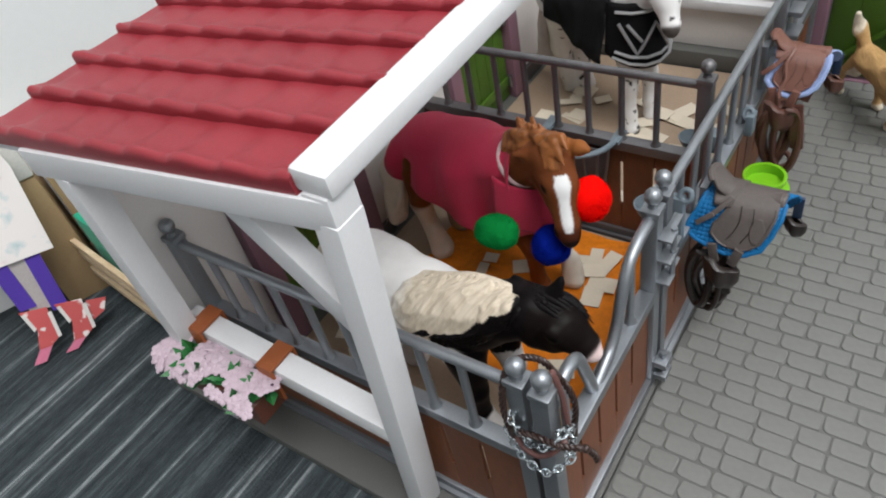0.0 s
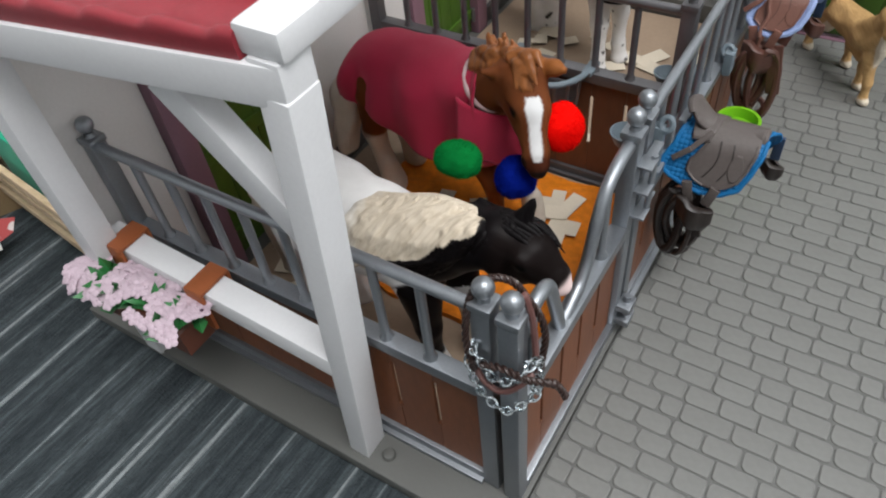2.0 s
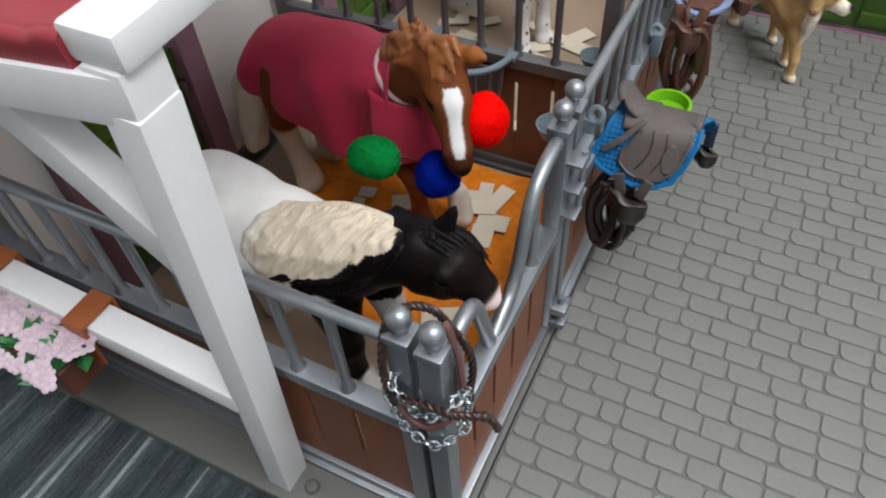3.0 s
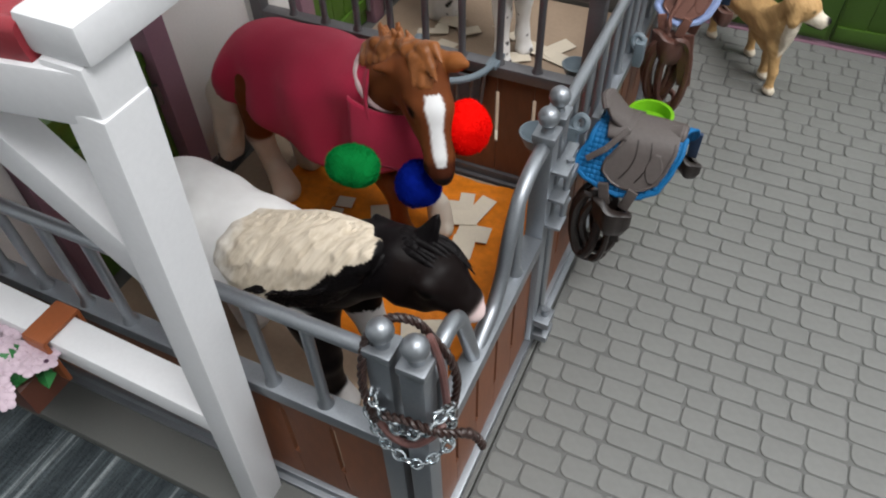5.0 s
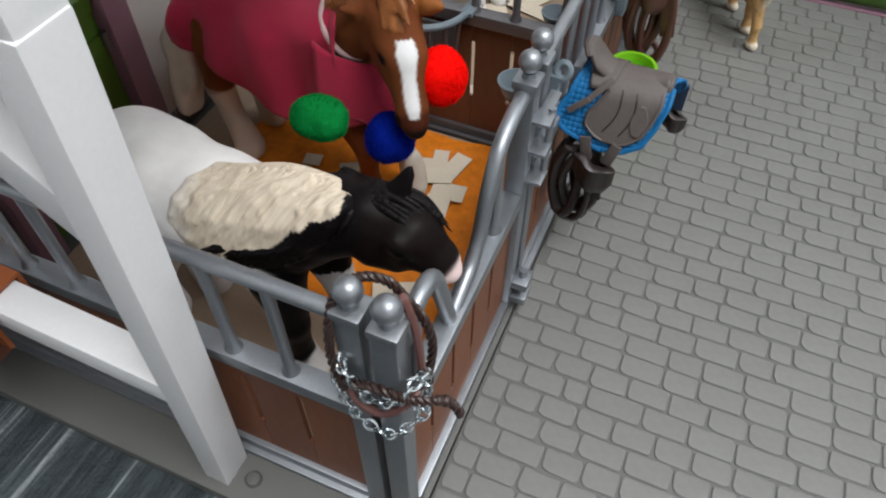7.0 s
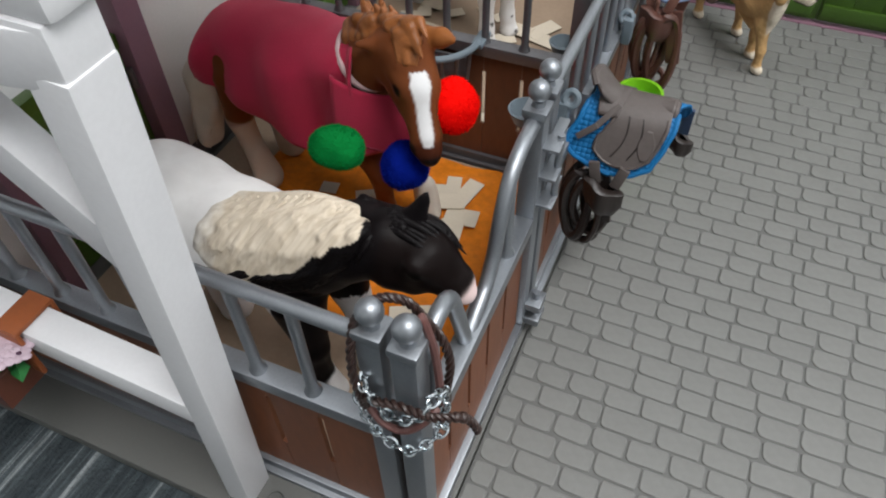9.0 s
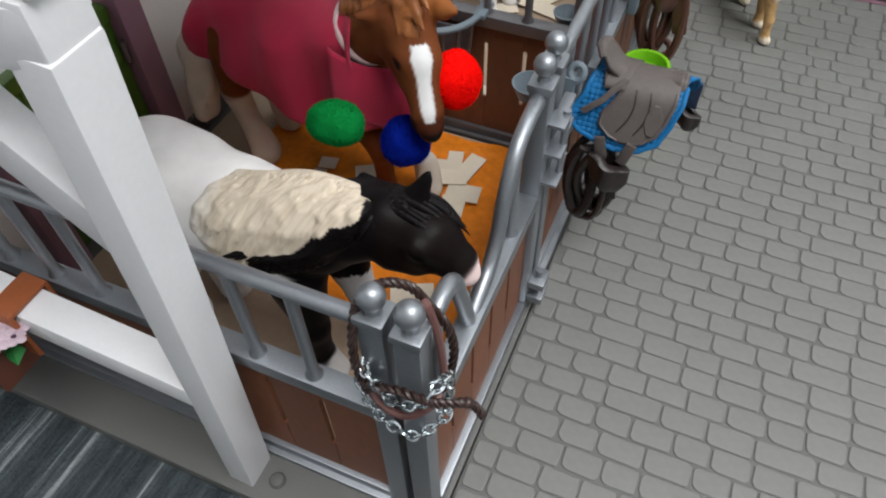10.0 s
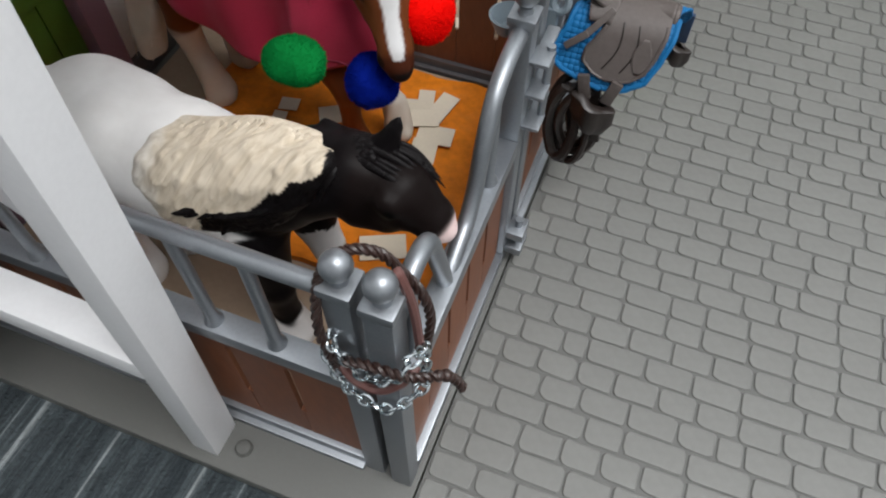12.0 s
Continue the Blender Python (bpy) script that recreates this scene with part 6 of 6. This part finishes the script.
box(bm, -29.0, -26.6, -13.4, -10.9, 7.4, 9.4, 0.08)
solid("white_carton", in_room(bm), TAPE, "plain white carton leaning by the room wall", "carton")
lower = thing("cardboard_box", tuple(TURNED @ Vector((-27.8, -12.1, -0.6))), "closed brown cardboard box under a white carton", "box")
bm = bmesh.new()
box(bm, -29.0, -26.7, -13.3, -10.95, -0.6, 7.3, 0.06)
part("body", in_room(bm), CARD, lower)
bm = bmesh.new()
box(bm, -28.95, -26.75, -13.25, -12.16, 7.3, 7.38)
part("flap", in_room(bm), CARD, lower)
bm = bmesh.new()
box(bm, -28.95, -26.75, -12.12, -11.0, 7.3, 7.38)
part("flap", in_room(bm), CARD, lower)


def doll_paint():
    mat, t, b = nodes("printed_flower_card")
    v = coords(t)
    n = node(t, "ShaderNodeTexNoise", Scale=55.0, Detail=3.0)
    m = node(t, "ShaderNodeTexNoise", Scale=70.0, Detail=3.0)
    s = t.nodes.new("ShaderNodeMapping")
    s.inputs["Location"].default_value = (3, 5, 1)
    t.links.new(v, n.inputs["Vector"])
    t.links.new(v, s.inputs["Vector"])
    t.links.new(s.outputs["Vector"], m.inputs["Vector"])
    col = mixed(t, "MIX", ramp(t, n.outputs["Fac"], ((0.56, (0, 0, 0)), (0.68, (1, 1, 1)))), (0.74, 0.70, 0.68), (0.62, 0.36, 0.40))
    col = mixed(t, "MIX", ramp(t, m.outputs["Fac"], ((0.56, (0, 0, 0)), (0.70, (1, 1, 1)))), col, (0.34, 0.50, 0.52))
    t.links.new(col, b.inputs["Base Color"])
    b.inputs["Roughness"].default_value = 0.8
    return mat


def boot_paint():
    mat, t, b = nodes("printed_red_card")
    v = coords(t)
    n = node(t, "ShaderNodeTexNoise", Scale=130.0, Detail=2.0)
    t.links.new(v, n.inputs["Vector"])
    col = ramp(t, n.outputs["Fac"], ((0.55, (0.50, 0.085, 0.085)), (0.60, (0.75, 0.66, 0.64))))
    t.links.new(col, b.inputs["Base Color"])
    b.inputs["Roughness"].default_value = 0.7
    return mat


def paper_doll():
    """A flat cut-out figure that leans on the room wall: card dress, purple legs, red boots."""
    lean = radians(19)
    toe = Vector((-23.1, -14.76, -0.55))
    up, along = Vector((-math.sin(lean), 0, math.cos(lean))), Vector((0, 1, 0))
    out = along.cross(up)

    def sheet(outline, lift, mat, thick=0.06):
        lo = [bm.verts.new(toe + along * a + up * b + out * lift) for a, b in outline]
        hi = [bm.verts.new(v.co + out * thick) for v in lo]
        n = len(lo)
        for f in [bm.faces.new(hi), bm.faces.new(lo[::-1])] + [bm.faces.new((lo[k], lo[(k + 1) % n], hi[(k + 1) % n], hi[k])) for k in range(n)]:
            f.material_index = mat

    bm = bmesh.new()
    sheet([(-2.4, 5.85), (2.9, 5.30), (3.35, 9.6), (3.1, 11.4), (-2.0, 11.4)], 0.25, 0)
    sheet([(-0.05, 3.1), (0.72, 3.0), (0.68, 5.7), (-0.1, 5.8)], 0.1, 1)
    sheet([(1.2, 2.4), (1.95, 2.3), (2.2, 5.5), (1.5, 5.6)], 0.1, 1)
    sheet([(0.3, 2.9), (1.9, 2.4), (2.1, 5.6), (0.2, 5.8)], 0.02, 5)
    for d, e in ((0.0, 0.0), (1.55, -0.42)):
        sheet([(-0.15 + d, 3.1 + e), (1.05 + d, 2.75 + e), (0.75 + d, 1.1 + e), (0.2 + d * 1.05, 0.85 + e), (-0.35 + d, 0.95 + e), (0.1 + d, 1.9 + e)], 0.2, 2, 0.1)
        sheet([(-0.3 + d, 0.96 + e), (0.3 + d, 0.88 + e), (-0.4 + d, 0.22 + max(e, -0.18)), (-1.0 + d, 0.30 + max(e, -0.18))], 0.18, 3, 0.08)
        sheet([(0.95 + d, 2.5 + e), (1.15 + d, 2.5 + e), (0.9 + d, 1.1 + e), (0.72 + d, 1.1 + e)], 0.31, 4, 0.03)
        sheet([(-0.12 + d, 2.95 + e), (0.06 + d, 2.95 + e), (0.12 + d, 2.0 + e), (-0.05 + d, 1.9 + e)], 0.31, 4, 0.03)
    sheet([(2.7, 2.1), (3.6, 1.8), (3.2, 1.2), (2.5, 1.0)], 0.1, 2, 0.08)
    bmesh.ops.recalc_face_normals(bm, faces=bm.faces)
    in_room(bm)
    mats = (doll_paint(), moulded("purple_card", (0.058, 0.022, 0.28), 0.6), boot_paint(), moulded("pink_card", (0.60, 0.17, 0.27), 0.6), TAPE, moulded("grey_card", (0.36, 0.33, 0.32), 0.7))
    return solid("paper_doll", bm, mats, "cut-out card doll with purple legs and red patterned boots", "paper doll", smooth=False)


paper_doll()

# ---- paving stones ----
rng = random.Random(5)


def stone_mesh(length, depth, seed):
    r = random.Random(seed)
    c = 0.10 + 0.05 * r.random()
    w, d = length / 2, depth / 2
    out = []
    for sx, sy, a0 in ((1, -1, -90), (1, 1, 0), (-1, 1, 90), (-1, -1, 180)):
        k = c * (0.6 + 0.6 * r.random()) * (1.8 if sx < 0 and sy < 0 else 1.0)
        for s in range(4):
            a = radians(a0 + 30 * s)
            out.append((sx * (w - k) + k * math.cos(a) + r.uniform(-0.016, 0.016), sy * (d - k) + k * math.sin(a) + r.uniform(-0.016, 0.016)))
    bm = bmesh.new()
    rings = [[bm.verts.new((x * (1 - g / w), y * (1 - g / d), z)) for x, y in out] for g, z in ((0.0, -0.12), (0.010, -0.020), (0.022, -0.006), (0.036, 0.0), (0.06, 0.0))]
    for p, q in zip(rings, rings[1:]):
        for k in range(len(out)):
            bm.faces.new((p[k], p[(k + 1) % len(out)], q[(k + 1) % len(out)], q[k]))
    bm.faces.new(rings[-1])
    return tidy(bm, "stone", STONE, True)


LENGTHS = (0.75, 1.1, 1.2, 1.3, 1.4, 1.75)
STONES = {n: [stone_mesh(n - 0.055, 0.805 - 0.055, 31 * i + round(10 * n)) for i in range(5)] for n in LENGTHS}
near, far = [], []
for row in range(58):
    y = -13.6 + 0.805 * row
    x = 0.50 - rng.random() * 0.9
    while x < 22.5:
        n = rng.choices(LENGTHS, (1, 3, 4, 4, 3, 1))[0]
        x0 = x
        x += n
        if x0 < 0.48:
            if x - 0.49 < 0.4:
                continue
            n, x0 = min(LENGTHS, key=lambda q: abs(q - (x - 0.49))), 0.49
            x = x0 + n
        if y > 31.0:
            continue
        place = (x0 + n / 2, y + 0.4 + 0.03 * math.sin(0.7 * x0 + 0.5 * row) + rng.uniform(-0.015, 0.015), rng.uniform(-0.006, 0.006))
        (near if x0 < 13 and 0.5 < y < 17.5 else far).append((n, rng.randrange(5), place))
for n, k, place in near[:300]:
    ob = new("stone", STONES[n][k])
    ob.parent = pavement
    ob.location = Vector(place) * CM
verts, faces = [], []
for n, k, place in near[300:] + far:
    me, start = STONES[n][k], len(verts)
    verts += [v.co + Vector(place) * CM for v in me.vertices]
    faces += [[start + i for i in p.vertices] for p in me.polygons]
me = bpy.data.meshes.new("outer_stones")
me.from_pydata(verts, [], faces)
me.materials.append(STONE)
me.shade_smooth()
me.set_sharp_from_angle(angle=radians(38))
ob = new("outer_stones", me)
ob.parent = pavement
tagged(ob, kind="stuff")
